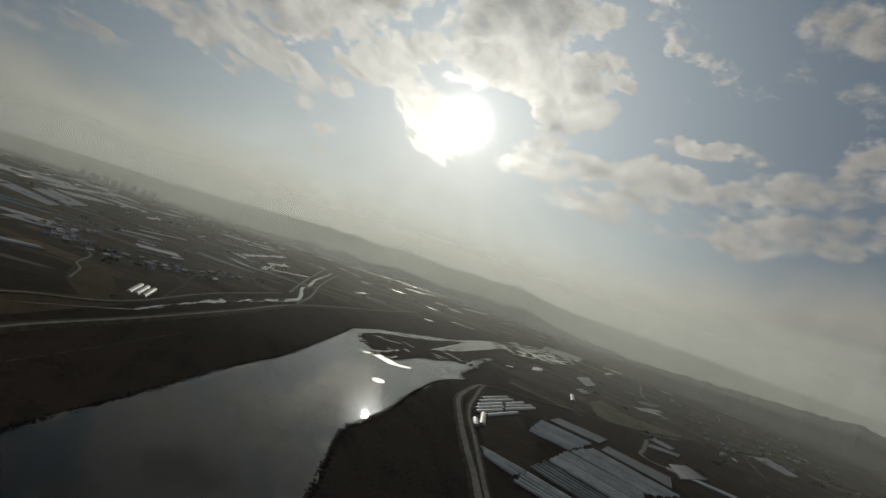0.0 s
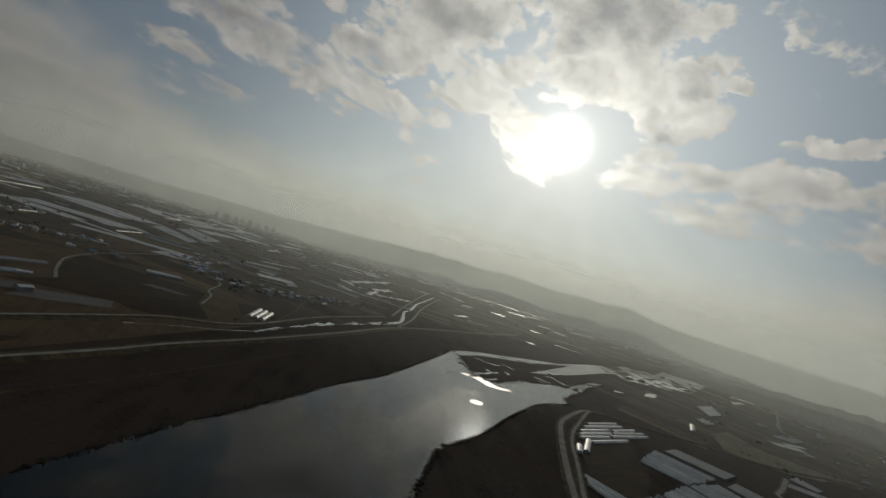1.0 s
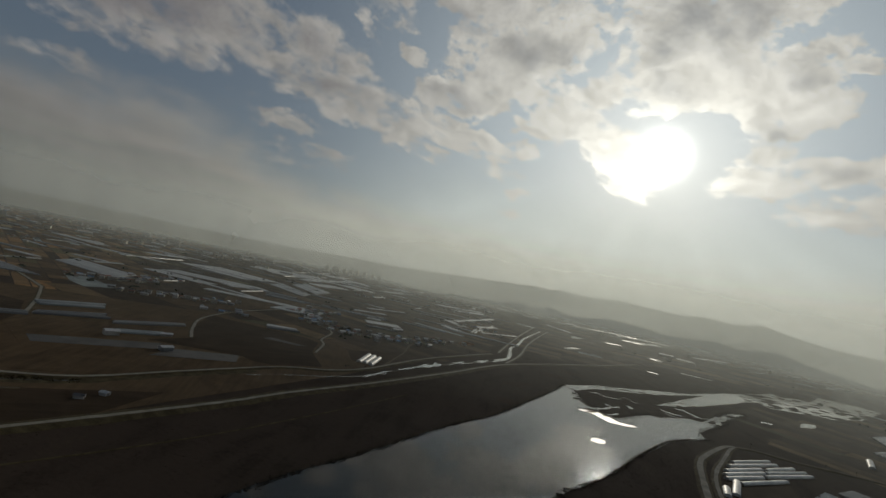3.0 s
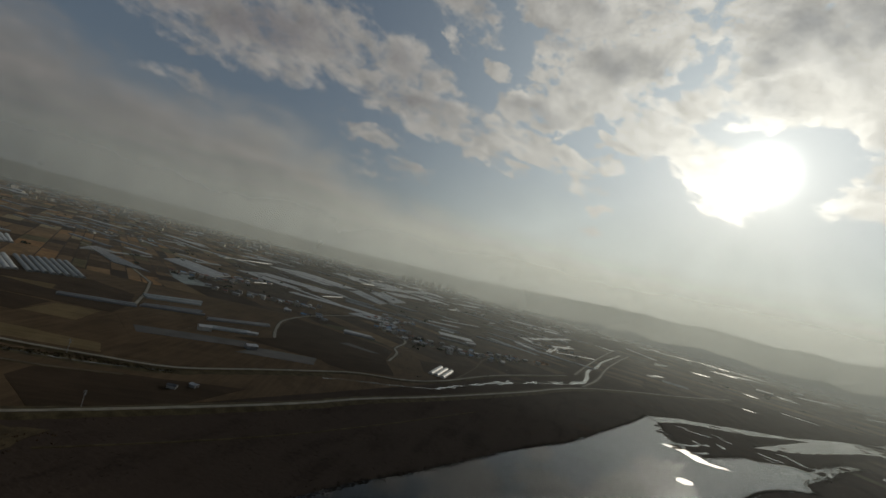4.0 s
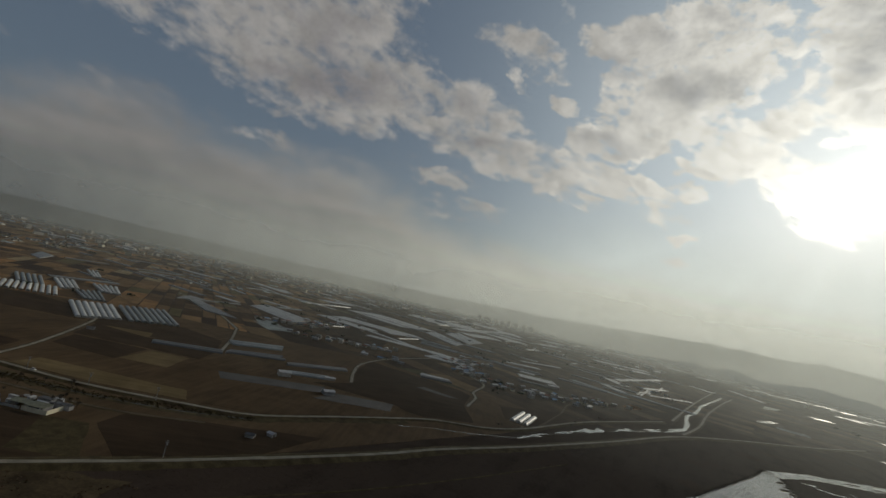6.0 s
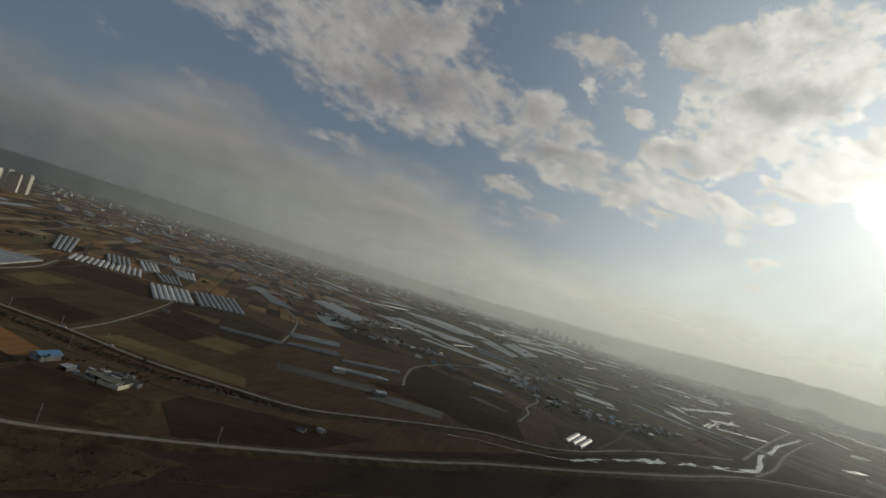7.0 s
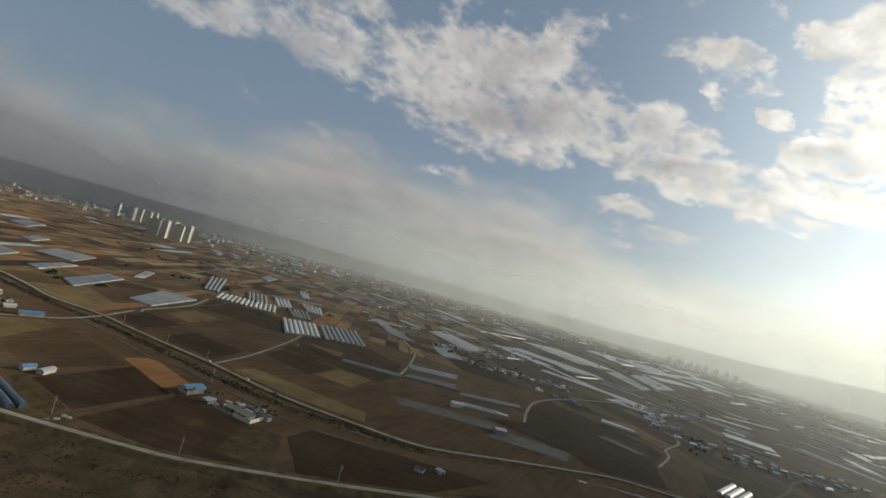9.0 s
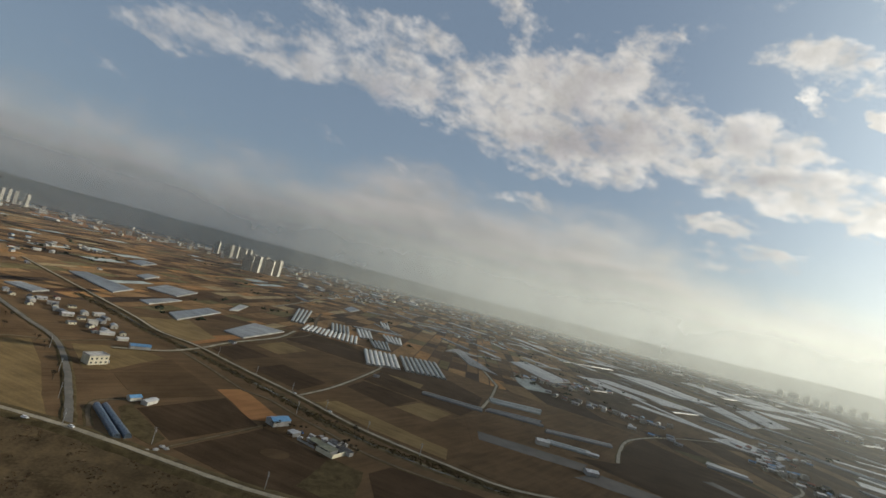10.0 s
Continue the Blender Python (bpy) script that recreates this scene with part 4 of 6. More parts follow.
for i, (pts, mat, label) in enumerate(PLOTS):
    setting("field", slab(pts, -0.1, 0.268 + 0.004 * i, 1.5, 8.0, 120.0 + i), mat, label)
setting("field", slab([(-420 + 9 * math.cos(k * 0.5236), 107 + 11 * math.sin(k * 0.5236)) for k in range(12)], 0.0, 0.262, 1.2, 3.0, 90.0), SOIL_BROWN, "pale damp round spot in a ploughed field")


def parcels(region, heading, long, wide, seed, keep=0.93, z=0.05):
    """Rows of small fields over a region, each a thin slab with its own level."""
    rnd = random.Random(seed)
    bm = bmesh.new()
    ca, sa = math.cos(radians(heading)), math.sin(radians(heading))
    us = [x * ca + y * sa for x, y in region]
    vs = [-x * sa + y * ca for x, y in region]
    v = min(vs)
    while v < max(vs):
        depth = wide * rnd.uniform(0.6, 1.5)
        u = min(us) + rnd.uniform(-long, 0)
        while u < max(us):
            length = long * rnd.uniform(0.45, 1.6)
            cu, cv = u + length / 2, v + depth / 2
            cx, cy = cu * ca - cv * sa, cu * sa + cv * ca
            if rnd.random() < keep and inside(cx, cy, region):
                top = z + rnd.uniform(0.0, 0.05)
                skew = rnd.uniform(-0.06, 0.06) * length
                quad = [(u + 1 + skew, v + 1), (u + length - 1 + skew, v + 1), (u + length - 1, v + depth - 1), (u + 1, v + depth - 1)]
                quad = [(a * ca - b * sa, a * sa + b * ca) for a, b in quad]
                hi = [bm.verts.new((x, y, top)) for x, y in quad]
                lo = [bm.verts.new((x, y, -0.05)) for x, y in quad]
                bm.faces.new(hi)
                for i in range(4):
                    j = (i + 1) % 4
                    bm.faces.new((lo[i], lo[j], hi[j], hi[i]))
            u += length
        v += depth
    return bm


WEST_NEAR = [(-470, -420), (-660, -210), (-1000, -230), (-780, -30), (-520, 215), (-600, 330), (-860, 520), (-1250, 900), (-2300, 2100), (-3000, 2900), (-3600, 2300), (-4200, 400), (-3900, -1600), (-2600, -2400), (-1200, -1500)]
WEST_FAR = [(-600, 330), (-410, 330), (-380, 520), (-330, 600), (-310, 900), (-300, 1150), (-420, 2400), (-900, 3900), (-2600, 3300), (-3000, 2900), (-2300, 2100), (-1250, 900), (-860, 520)]
NORTH = [(-130, 1200), (60, 1800), (400, 1950), (700, 2300), (1500, 3700), (300, 4050), (-600, 3950), (-380, 2400), (-230, 1250)]
EAST = [(210, 860), (480, 900), (760, 1030), (560, 560), (700, 300), (1500, 500), (2050, 900), (1800, 1700), (1500, 2100), (1200, 2200), (980, 2350), (880, 2100), (560, 1600), (350, 1400), (270, 1150)]
for region, heading, long, wide, seed, mat, label in ((WEST_NEAR, -24, 85, 34, 3, PARCELS_WARM, "patchwork of brown, tan and rusty winter fields"), (WEST_FAR, -10, 120, 40, 4, PARCELS_DARK, "patchwork of dark brown winter fields"),
                                                      (NORTH, 12, 130, 50, 5, PARCELS_DARK, "dark winter paddies on the plain"), (EAST, -35, 110, 45, 8, PARCELS_DARK, "dark winter fields below the hills")):
    tagged(part("field_parcels", parcels(region, heading, long, wide, seed), mat), label, "fields", "", "stuff")
setting("rough_grass", slab([(-500, -230), (-452, -105), (-425, -36), (-398, 10), (-376, 46), (-352, 92), (-338, 140), (-300, 170), (-285, 110), (-310, 20), (-340, -60), (-400, -230)], -0.1, 0.16, 9.0, 8.0, 88.0), ROUGH, "tawny rough grass between the road and the river plain")
setting("field", slab([(-2760, -240), (-2840, -480), (-2900, -780), (-3050, -1080), (-3600, -1250), (-3260, -800), (-2960, -420)], 0.0, 0.3, 6.0, 40.0, 77.0), SOIL_ORANGE, "long rust-coloured field before the town")

# ---------------------------------------------------------------- greenhouses


def hoop_mesh(name, material, w=1.0, h=1.0, n=10):
    """A tunnel cover one long (x), one wide (y), one high, with a turned-in skirt and thickness."""
    bm = bmesh.new()
    rows = []
    for x in (0.0, 1.0):
        ring = []
        for k in range(n + 1):
            a = math.pi * k / n
            ring.append(bm.verts.new((x, -0.5 * math.cos(a) * (1.0 if 0 < k < n else 0.97), math.sin(a) ** 0.75 if 0 < k < n else 0.0)))
        inner = [bm.verts.new((x, v.co.y * 0.96, v.co.z * 0.96)) for v in ring]
        rows.append((ring, inner))
    (a, ai), (b, bi) = rows
    for k in range(n):
        bm.faces.new((a[k], b[k], b[k + 1], a[k + 1]))
        bm.faces.new((ai[k + 1], bi[k + 1], bi[k], ai[k]))
        bm.faces.new((a[k + 1], ai[k + 1], ai[k], a[k]))
        bm.faces.new((b[k], bi[k], bi[k + 1], b[k + 1]))
    bmesh.ops.recalc_face_normals(bm, faces=bm.faces[:])
    for f in bm.faces:
        f.smooth = True
    return mesh_of(name, bm, material)


def end_mesh(name, material, n=10):
    bm = bmesh.new()
    for x in (-0.002, 0.002):
        bm.faces.new([bm.verts.new((x, -0.48 * math.cos(math.pi * k / n), 0.97 * math.sin(math.pi * k / n) ** 0.75 if 0 < k < n else 0.0)) for k in range(n + 1)])
    bmesh.ops.recalc_face_normals(bm, faces=bm.faces[:])
    return mesh_of(name, bm, material)


def door_mesh(name, material):
    return mesh_of(name, box(bmesh.new(), -0.006, 0.006, -0.16, 0.16, 0.0, 0.72), material)


COVER = {m.name: hoop_mesh("cover", m) for m in (VINYL, VINYL_PALE, VINYL_WHITE, VINYL_BLUE, VINYL_DEEP, VINYL_GREY)}
END = {m.name: end_mesh("end_wall", m) for m in (VINYL, VINYL_PALE, VINYL_WHITE, VINYL_BLUE, VINYL_DEEP, VINYL_GREY)}
DOOR = door_mesh("door", CONCRETE)
tunnels = random.Random(11)


def tunnel(a, b, width, high, mat, label, group):
    """One polytunnel from a to b."""
    d = Vector((b[0] - a[0], b[1] - a[1], 0))
    turn = math.atan2(d.y, d.x)
    m = Matrix.Translation((a[0], a[1], 0.02)) @ Matrix.Rotation(turn, 4, "Z") @ Matrix.Diagonal((d.length, width, high, 1))
    t = thing("greenhouse", label, "greenhouse", m, group)
    shared("cover", COVER[mat.name], t)
    shared("end_wall", END[mat.name], t, pose(0.004, 0, 0))
    shared("end_wall", END[mat.name], t, pose(0.996, 0, 0))
    shared("door", DOOR, t, pose(-0.004, 0, 0))
    return t


def block(a0, a1, b0, b1, pitch, mat, label, group, fill=0.66, high=3.0):
    """A row of tunnels side by side: their near ends from a0 to a1, their far ends from b0 to b1."""
    a0, a1, b0, b1 = (Vector(p) for p in (a0, a1, b0, b1))
    across = ((a1 - a0).length + (b1 - b0).length) / 2
    n = max(1, round(across / pitch))
    for i in range(n):
        f = (i + 0.5) / n
        a, b = a0.lerp(a1, f), b0.lerp(b1, f)
        along = (b - a).normalized()
        square = abs((a1 - a0).normalized().cross(along)) if n > 1 else 1.0
        a = a + along * tunnels.uniform(-1.5, 1.5)
        b = b + along * tunnels.uniform(-2.5, 2.5)
        tunnel(a, b, across / n * fill * max(square, 0.6), high * tunnels.uniform(0.94, 1.06), mat, label, group)


PALE = "long polytunnel under pale grey plastic film"
for a, b in (((153, 712), (205, 778)), ((145, 687), (211, 769)), ((138, 660), (184, 718)), ((190, 722), (231, 776)), ((134, 641), (183, 701)), ((187, 706), (243, 772)), ((133, 626), (177, 678)), ((182, 687), (247, 762)), ((146, 623), (204, 694))):
    tunnel(a, b, 6.2, 2.9, VINYL_PALE, PALE, "greenhouses by the dyke bend")
tunnel((127, 590), (124, 562), 7.5, 3.2, VINYL_WHITE, "short bright white polytunnel beside the gravel lane", "white greenhouses by the lane")
tunnel((143, 627), (133, 574), 8.0, 3.2, VINYL_WHITE, "bright white polytunnel beside the gravel lane", "white greenhouses by the lane")
block((241, 697), (201, 614), (303, 658), (245, 586), 8.5, VINYL_PALE, PALE, "greenhouses in the middle block", 0.43, 2.3)
block((120, 496), (121, 467), (163, 466), (143, 438), 8.5, VINYL_PALE, PALE, "greenhouses along the lane", 0.43, 2.3)
block((164, 464), (140, 428), (232, 404), (204, 376), 8.5, VINYL_PALE, PALE, "greenhouses along the lane", 0.43, 2.3)
block((196, 514), (169, 477), (272, 432), (246, 398), 8.5, VINYL_BLUE, "polytunnel under blue-grey film", "blue-grey greenhouses of the large block", 0.43, 2.3)
block((241, 579), (200, 518), (308, 515), (274, 438), 8.5, VINYL_PALE, PALE, "greenhouses of the large block", 0.43, 2.3)
block((295, 634), (246, 583), (369, 547), (311, 515), 8.5, VINYL_PALE, PALE, "greenhouses of the large block", 0.43, 2.3)
sheet_rows = [([(330, 668), (308, 637), (392, 612), (368, 566)], 5), ([(282, 746), (257, 710), (348, 710), (319, 671)], 5), ([(451, 783), (435, 757), (500, 776), (484, 752)], 2)]
block((524, 1357), (512, 1243), (601, 1470), (575, 1335), 14.0, VINYL_PALE, PALE, "greenhouses beyond the dyke", 0.5, 3.0)
block((439, 1122), (447, 1085), (471, 1167), (482, 1131), 14.0, VINYL_PALE, PALE, "greenhouses beyond the dyke", 0.5, 3.0)
tunnel((398, 1020), (376, 950), 9.0, 3.6, VINYL_WHITE, "bright white polytunnel beside a dirt road", "white greenhouses by the lane")
block((-340, 644), (-312, 646), (-360, 708), (-330, 706), 9.4, VINYL_WHITE, "clean white polytunnel on dark soil", "four white greenhouses", 0.74, 3.6)
WESTERN = "polytunnel under bluish translucent film"
for a0, a1, b0, b1, mat, fill in (((-947, 274), (-942, 338), (-812, 253), (-821, 315), VINYL_PALE, 0.8), ((-948, 345), (-949, 424), (-816, 321), (-806, 394), VINYL_BLUE, 0.7), ((-1372, 175), (-1373, 216), (-1120, 146), (-1112, 176), VINYL_BLUE, 0.7),
                                  ((-1112, 180), (-1079, 288), (-1035, 162), (-980, 269), VINYL_PALE, 0.7), ((-1222, 246), (-1214, 290), (-1104, 232), (-1090, 272), VINYL_BLUE, 0.7), ((-1214, 306), (-1213, 343), (-1076, 290), (-1095, 325), VINYL_PALE, 0.7),
                                  ((-1070, 310), (-1092, 358), (-981, 304), (-978, 337), VINYL_BLUE, 0.7), ((-1201, 369), (-1198, 418), (-1098, 360), (-1080, 390), VINYL_PALE, 0.7), ((-1473, 424), (-1476, 453), (-1330, 404), (-1339, 424), VINYL_PALE, 0.7)):
    block(a0, a1, b0, b1, 9.0, mat, WESTERN, "western greenhouses", fill, 3.3)
block((-469, -26), (-472, -16), (-412, 2), (-419, 13), 7.5, VINYL_DEEP, "long deep-blue polytunnel beside the dyke road", "two deep-blue tunnels", 0.86, 3.4)
for a0, a1, b0, b1, mat in (((-692, 314), (-678, 306), (-654, 392), (-636, 378), VINYL_GREY), ((-726, 434), (-698, 426), (-706, 516), (-676, 498), VINYL_BLUE), ((-658, 402), (-644, 390), (-640, 476), (-610, 460), VINYL_GREY),
                            ((-600, 462), (-586, 450), (-578, 550), (-562, 536), VINYL_GREY), ((-556, 434), (-542, 424), (-532, 482), (-518, 468), VINYL_BLUE), ((-552, 696), (-540, 684), (-516, 734), (-504, 722), VINYL_GREY),
                            ((-540, 1006), (-526, 996), (-480, 1044), (-466, 1034), VINYL), ((-676, 1170), (-660, 1158), (-602, 1214), (-586, 1202), VINYL)):
    block(a0, a1, b0, b1, 8.5, mat, "grey polytunnel in a row between dark fields", "field-edge greenhouses")


def sheet_house(quad, mat, label, high=2.6, bays=None):
    """A wide multi-bay film house: a low saw of hoops over one plan."""
    a0, a1, b0, b1 = (Vector((*p, 0)) for p in quad)
    width = ((a1 - a0).length + (b1 - b0).length) / 2
    n = bays or max(2, round(width / 9))
    t = thing("film_house", label, "greenhouse", Matrix.Translation(a0 + Vector((0, 0, 0.02))), "wide film houses")
    for i in range(n):
        bm = bmesh.new()
        p, q = a0.lerp(a1, i / n) - a0, a0.lerp(a1, (i + 1) / n) - a0
        r, s = b0.lerp(b1, i / n) - a0, b0.lerp(b1, (i + 1) / n) - a0
        rows = []
        for x0, x1 in ((p, q), (r, s)):
            rows.append([bm.verts.new(x0.lerp(x1, f) + Vector((0, 0, high * h))) for f, h in ((0, 0), (0, 0.62), (0.25, 0.9), (0.5, 1.0), (0.75, 0.9), (1, 0.62), (1, 0))])
        for k in range(6):
            bm.faces.new((rows[0][k], rows[1][k], rows[1][k + 1], rows[0][k + 1]))
        for row in rows:
            bm.faces.new(row)
        bmesh.ops.recalc_face_normals(bm, faces=bm.faces[:])
        part("bay", bm, mat, t)


for quad, bays in sheet_rows:
    sheet_house(quad, VINYL_GREY, "wide low film house of dull grey bays", 2.6, bays)
EAST_HOUSES = [[(662, 1268), (727, 1346), (706, 1262), (780, 1352)], [(468, 817), (495, 848), (491, 788), (510, 809)], [(794, 999), (871, 1052), (805, 913), (854, 943)], [(430, 684), (472, 710), (413, 623), (483, 671)]]
for quad in EAST_HOUSES:
    sheet_house(quad, VINYL_GREY, "low film house of dull grey bays below the hills", 2.4)
WIDE_HOUSES = [[(-1175, -276), (-1214, -258), (-1023, -160), (-1107, -147)], [(-1168, -138), (-1274, -122), (-1131, -76), (-1255, -53)], [(-997, -113), (-1083, -81), (-975, -94), (-1089, -60)], [(-929, -55), (-1062, -10), (-880, -35), (-1038, 15)], [(-862, 35), (-992, 77), (-835, 65), (-965, 130)], [(-1096, 26), (-1208, 40), (-1106, 42), (-1206, 57)], [(-1647, 342), (-1783, 388), (-1582, 350), (-1717, 406)], [(-919, -272), (-945, -261), (-884, -224), (-920, -216)], [(-1339, -197), (-1422, -189), (-1307, -172), (-1414, -161)], [(-1646, -290), (-1767, -281), (-1594, -242), (-1744, -232)]]
for quad in WIDE_HOUSES:
    sheet_house(quad, VINYL_DULL, "wide low film house of pale grey-green bays")
sheet_house([(-1200, 556), (-1150, 520), (-1230, 584), (-1180, 600)], VINYL_GREY, "low film house beside a lane", 2.4)
for quad in ([(-1190, 556), (-1010, 524), (-1196, 580), (-948, 562)],):
    sheet_house(quad, VINYL, "broad pale film house on the plain", 2.2)

# long low film rows on the plain: start, end, width
ROWS_OF_FILM = [
    ((-996, 972), (-742, 962), 20), ((-1120, 2232), (-1046, 2276), 30), ((-752, 1904), (-554, 1928), 16), ((-404, 1490), (-328, 1652), 12), ((-670, 3360), (-578, 3412), 40), ((-470, 1616), (-440, 1800), 22),
    ((-506, 1426), (-426, 1366), 26), ((606, 1152), (684, 1182), 26),
]
MORE_ROWS = [
    ((413, 660), (492, 622), 16), ((650, 1190), (716, 1240), 16), ((664, 1137), (690, 1155), 10), ((699, 1421), (730, 1430), 14), ((1051, 1852), (1110, 1880), 20),
    ((-414, 2836), (-250, 2596), 20), ((-112, 3736), (100, 3900), 40), ((-8, 3054), (200, 3400), 34), ((356, 2972), (560, 3300), 34), ((-1700, 1100), (-1420, 1180), 28), ((-1900, 1500), (-1650, 1560), 34),
    ((-2100, 900), (-1900, 980), 30), ((-1359, 863), (-1277, 894), 22), ((-1467, 2205), (-1300, 2324), 40), ((-1581, 2564), (-1373, 2466), 40),
]
FAR_ROWS = [
    ((-1369, 2241), (-1200, 2300), 30), ((-1995, 1854), (-1895, 1836), 30), ((-2300, 2500), (-2150, 2560), 40), ((-803, 1475), (-750, 1488), 22), ((-615, 1145), (-581, 1158), 20), ((-1310, 691), (-1232, 708), 20),
    ((-1852, 1130), (-1715, 1120), 14), ((-1602, 870), (-1485, 862), 14), ((-1790, 1471), (-1685, 1468), 24), ((-2041, 1209), (-1772, 1211), 47), ((-1889, 1205), (-1872, 1266), 84), ((-1699, 1334), (-1699, 1495), 63),
    ((-1725, 1915), (-1475, 2072), 172), ((-1347, 1821), (-1516, 2489), 55),
]
# the belt of film houses beyond the villages: strips of several bays
BELT = [
    ((-1203, 971), (-1001, 984), 55), ((-1223, 1043), (-989, 1131), 88), ((-1477, 1381), (-1170, 1369), 183), ((-1011, 1049), (-982, 1163), 50), ((-1635, 1890), (-1459, 2152), 307), ((-1809, 2647), (-1649, 2600), 143),
    ((-1324, 2106), (-1151, 2066), 112), ((-1564, 2506), (-1484, 2599), 186), ((-1212, 1705), (-1194, 1907), 93), ((-921, 900), (-745, 985), 34), ((-745, 985), (-657, 1007), 24), ((-1214, 2339), (-1210, 2608), 59),
    ((-1401, 2766), (-1356, 2934), 84), ((-715, 1237), (-651, 1314), 24), ((-742, 1363), (-683, 1511), 16), ((-577, 1073), (-511, 1127), 48), ((-896, 2318), (-714, 2532), 88), ((-755, 2204), (-671, 2406), 58),
    ((-571, 1628), (-477, 1538), 36), ((-554, 1663), (-567, 2205), 24), ((-563, 708), (-521, 735), 20),
]
for a, b, wide in ROWS_OF_FILM + MORE_ROWS + FAR_ROWS + BELT:
    d = (Vector(b) - Vector(a)).normalized()
    side = Vector((-d.y, d.x)) * wide / 2
    sheet_house([Vector(a) - side, Vector(a) + side, Vector(b) - side, Vector(b) + side], VINYL_DULL, "long low film rows on the plain", 1.8, max(2, min(9, wide // 10)))
for quad in [[(-1107, 1335), (-1155, 1448), (-898, 1239), (-934, 1325)], [(-1149, 1502), (-1219, 1672), (-953, 1382), (-1006, 1544)], [(-716, 889), (-740, 980), (-632, 932), (-652, 1005)], [(-1198, 726), (-1265, 816), (-992, 719), (-1047, 815)]]:
    sheet_house(quad, VINYL_DULL, "broad pale film house on the plain", 2.0)
film = random.Random(23)
bm = bmesh.new()
for k in range(190):
    # far plain, towards the sun and west
    bearing, far = film.uniform(14, 84), film.uniform(1300, 4000)
    x, y = -math.sin(radians(bearing)) * far, math.cos(radians(bearing)) * far
    if (abs(x - 300 - (y - 1000) * 0.45) < 260 and y < 2300) or (y < 1500 and x > -300):
        continue
    ang = radians(film.choice((12, 14, 10, 102)) + film.uniform(-4, 4))
    L, Wd = film.uniform(50, 190), film.uniform(8, 22)
    for s in range(max(1, int(Wd / 8))):
        o = Vector((x - math.sin(ang) * s * 9, y + math.cos(ang) * s * 9, 0.05))
        u, v = Vector((math.cos(ang), math.sin(ang), 0)) * L / 2, Vector((-math.sin(ang), math.cos(ang), 0)) * 3.6
        rows = [[bm.verts.new(o + e * u + v * f + Vector((0, 0, h))) for f, h in ((-1, 0), (-0.8, 1.9), (0, 2.7), (0.8, 1.9), (1, 0))] for e in (-1, 1)]
        for i in range(4):
            bm.faces.new((rows[0][i], rows[1][i], rows[1][i + 1], rows[0][i + 1]))
bmesh.ops.recalc_face_normals(bm, faces=bm.faces[:])
tagged(part("far_greenhouses", bm, VINYL), "scattered far rows of pale greenhouses", "greenhouses", "", "stuff")

# ---------------------------------------------------------------- buildings


def window_mesh():
    bm = bmesh.new()
    box(bm, -0.5, 0.5, -0.03, 0.03, 0.0, 1.0)
    return mesh_of("window", bm, GLASS)


WINDOW = window_mesh()
houses = random.Random(5)


def house_proto(w, d, h, rise, wall_mat, roof_mat, label, flat=False, name="house", category="house", group="village houses"):
    t = thing(name, label, category, pose(0, 0, -500), group)
    bm = box(bmesh.new(), -w / 2, w / 2, -d / 2, d / 2, 0, h)
    if not flat:
        for sx in (-1, 1):
            tri = [bm.verts.new((sx * w / 2, -d / 2, h)), bm.verts.new((sx * w / 2, d / 2, h)), bm.verts.new((sx * w / 2, 0, h + rise))]
            bm.faces.new(tri)
    bmesh.ops.recalc_face_normals(bm, faces=bm.faces[:])
    part("wall", bm, wall_mat, t)
    if flat:
        bm = box(bmesh.new(), -w / 2 - 0.25, w / 2 + 0.25, -d / 2 - 0.25, d / 2 + 0.25, h, h + 0.3, 0.06)
        box(bm, -w / 2, w / 2, -d / 2, -d / 2 + 0.2, h + 0.3, h + 0.9)
        box(bm, -w / 2, w / 2, d / 2 - 0.2, d / 2, h + 0.3, h + 0.9)
        part("roof", bm, roof_mat, t)
    else:
        part("roof", gable(bmesh.new(), w, d, h, rise), roof_mat, t)
    n = min(4, max(2, int(w / 4.5)))
    storeys = min(3, max(1, int(h / 3.4)))
    for s in range(storeys):
        for i in range(n):
            x = -w / 2 + w * (i + 0.5) / n
            for side in (-1, 1):
                shared("window", WINDOW, t, Matrix.Translation((x, side * (d / 2 + 0.02), 0.9 + s * 2.8)) @ Matrix.Diagonal((1.3, 1, 1.2, 1)))
    part("door", box(bmesh.new(), w / 2 - 0.03, w / 2 + 0.05, -0.5, 0.5, 0, 2.05), ROOF_DARK, t)
    return t


def place(proto, spots, jitter=0.0):
    for x, y, turn in spots:
        copy_thing(proto, pose(x, y, 0.0, 0, 0, turn + houses.uniform(-jitter, jitter)))


PROTOS = [
    house_proto(9.5, 6.2, 2.8, 1.5, PLASTER, ROOF_BLUE, "farmhouse with white walls and a blue sheet roof"),
    house_proto(9, 6.2, 2.8, 1.4, CREAM, ROOF_DARK, "farmhouse with cream walls and a dark tiled roof"),
    house_proto(9, 6.5, 3.0, 1.5, PLASTER, ROOF_RED, "small farmhouse with a rusty red tiled roof"),
    house_proto(12, 6.5, 3.2, 1.3, CONCRETE, ROOF_GREY, "long shed with a weathered grey sheet roof"),
    house_proto(10, 8, 5.8, 0, PLASTER, CONCRETE, "flat-roofed white two-storey house", True),
    house_proto(13, 7, 3.6, 1.2, PLASTER, ROOF_WHITE, "long shed with a white sheet roof"),
]


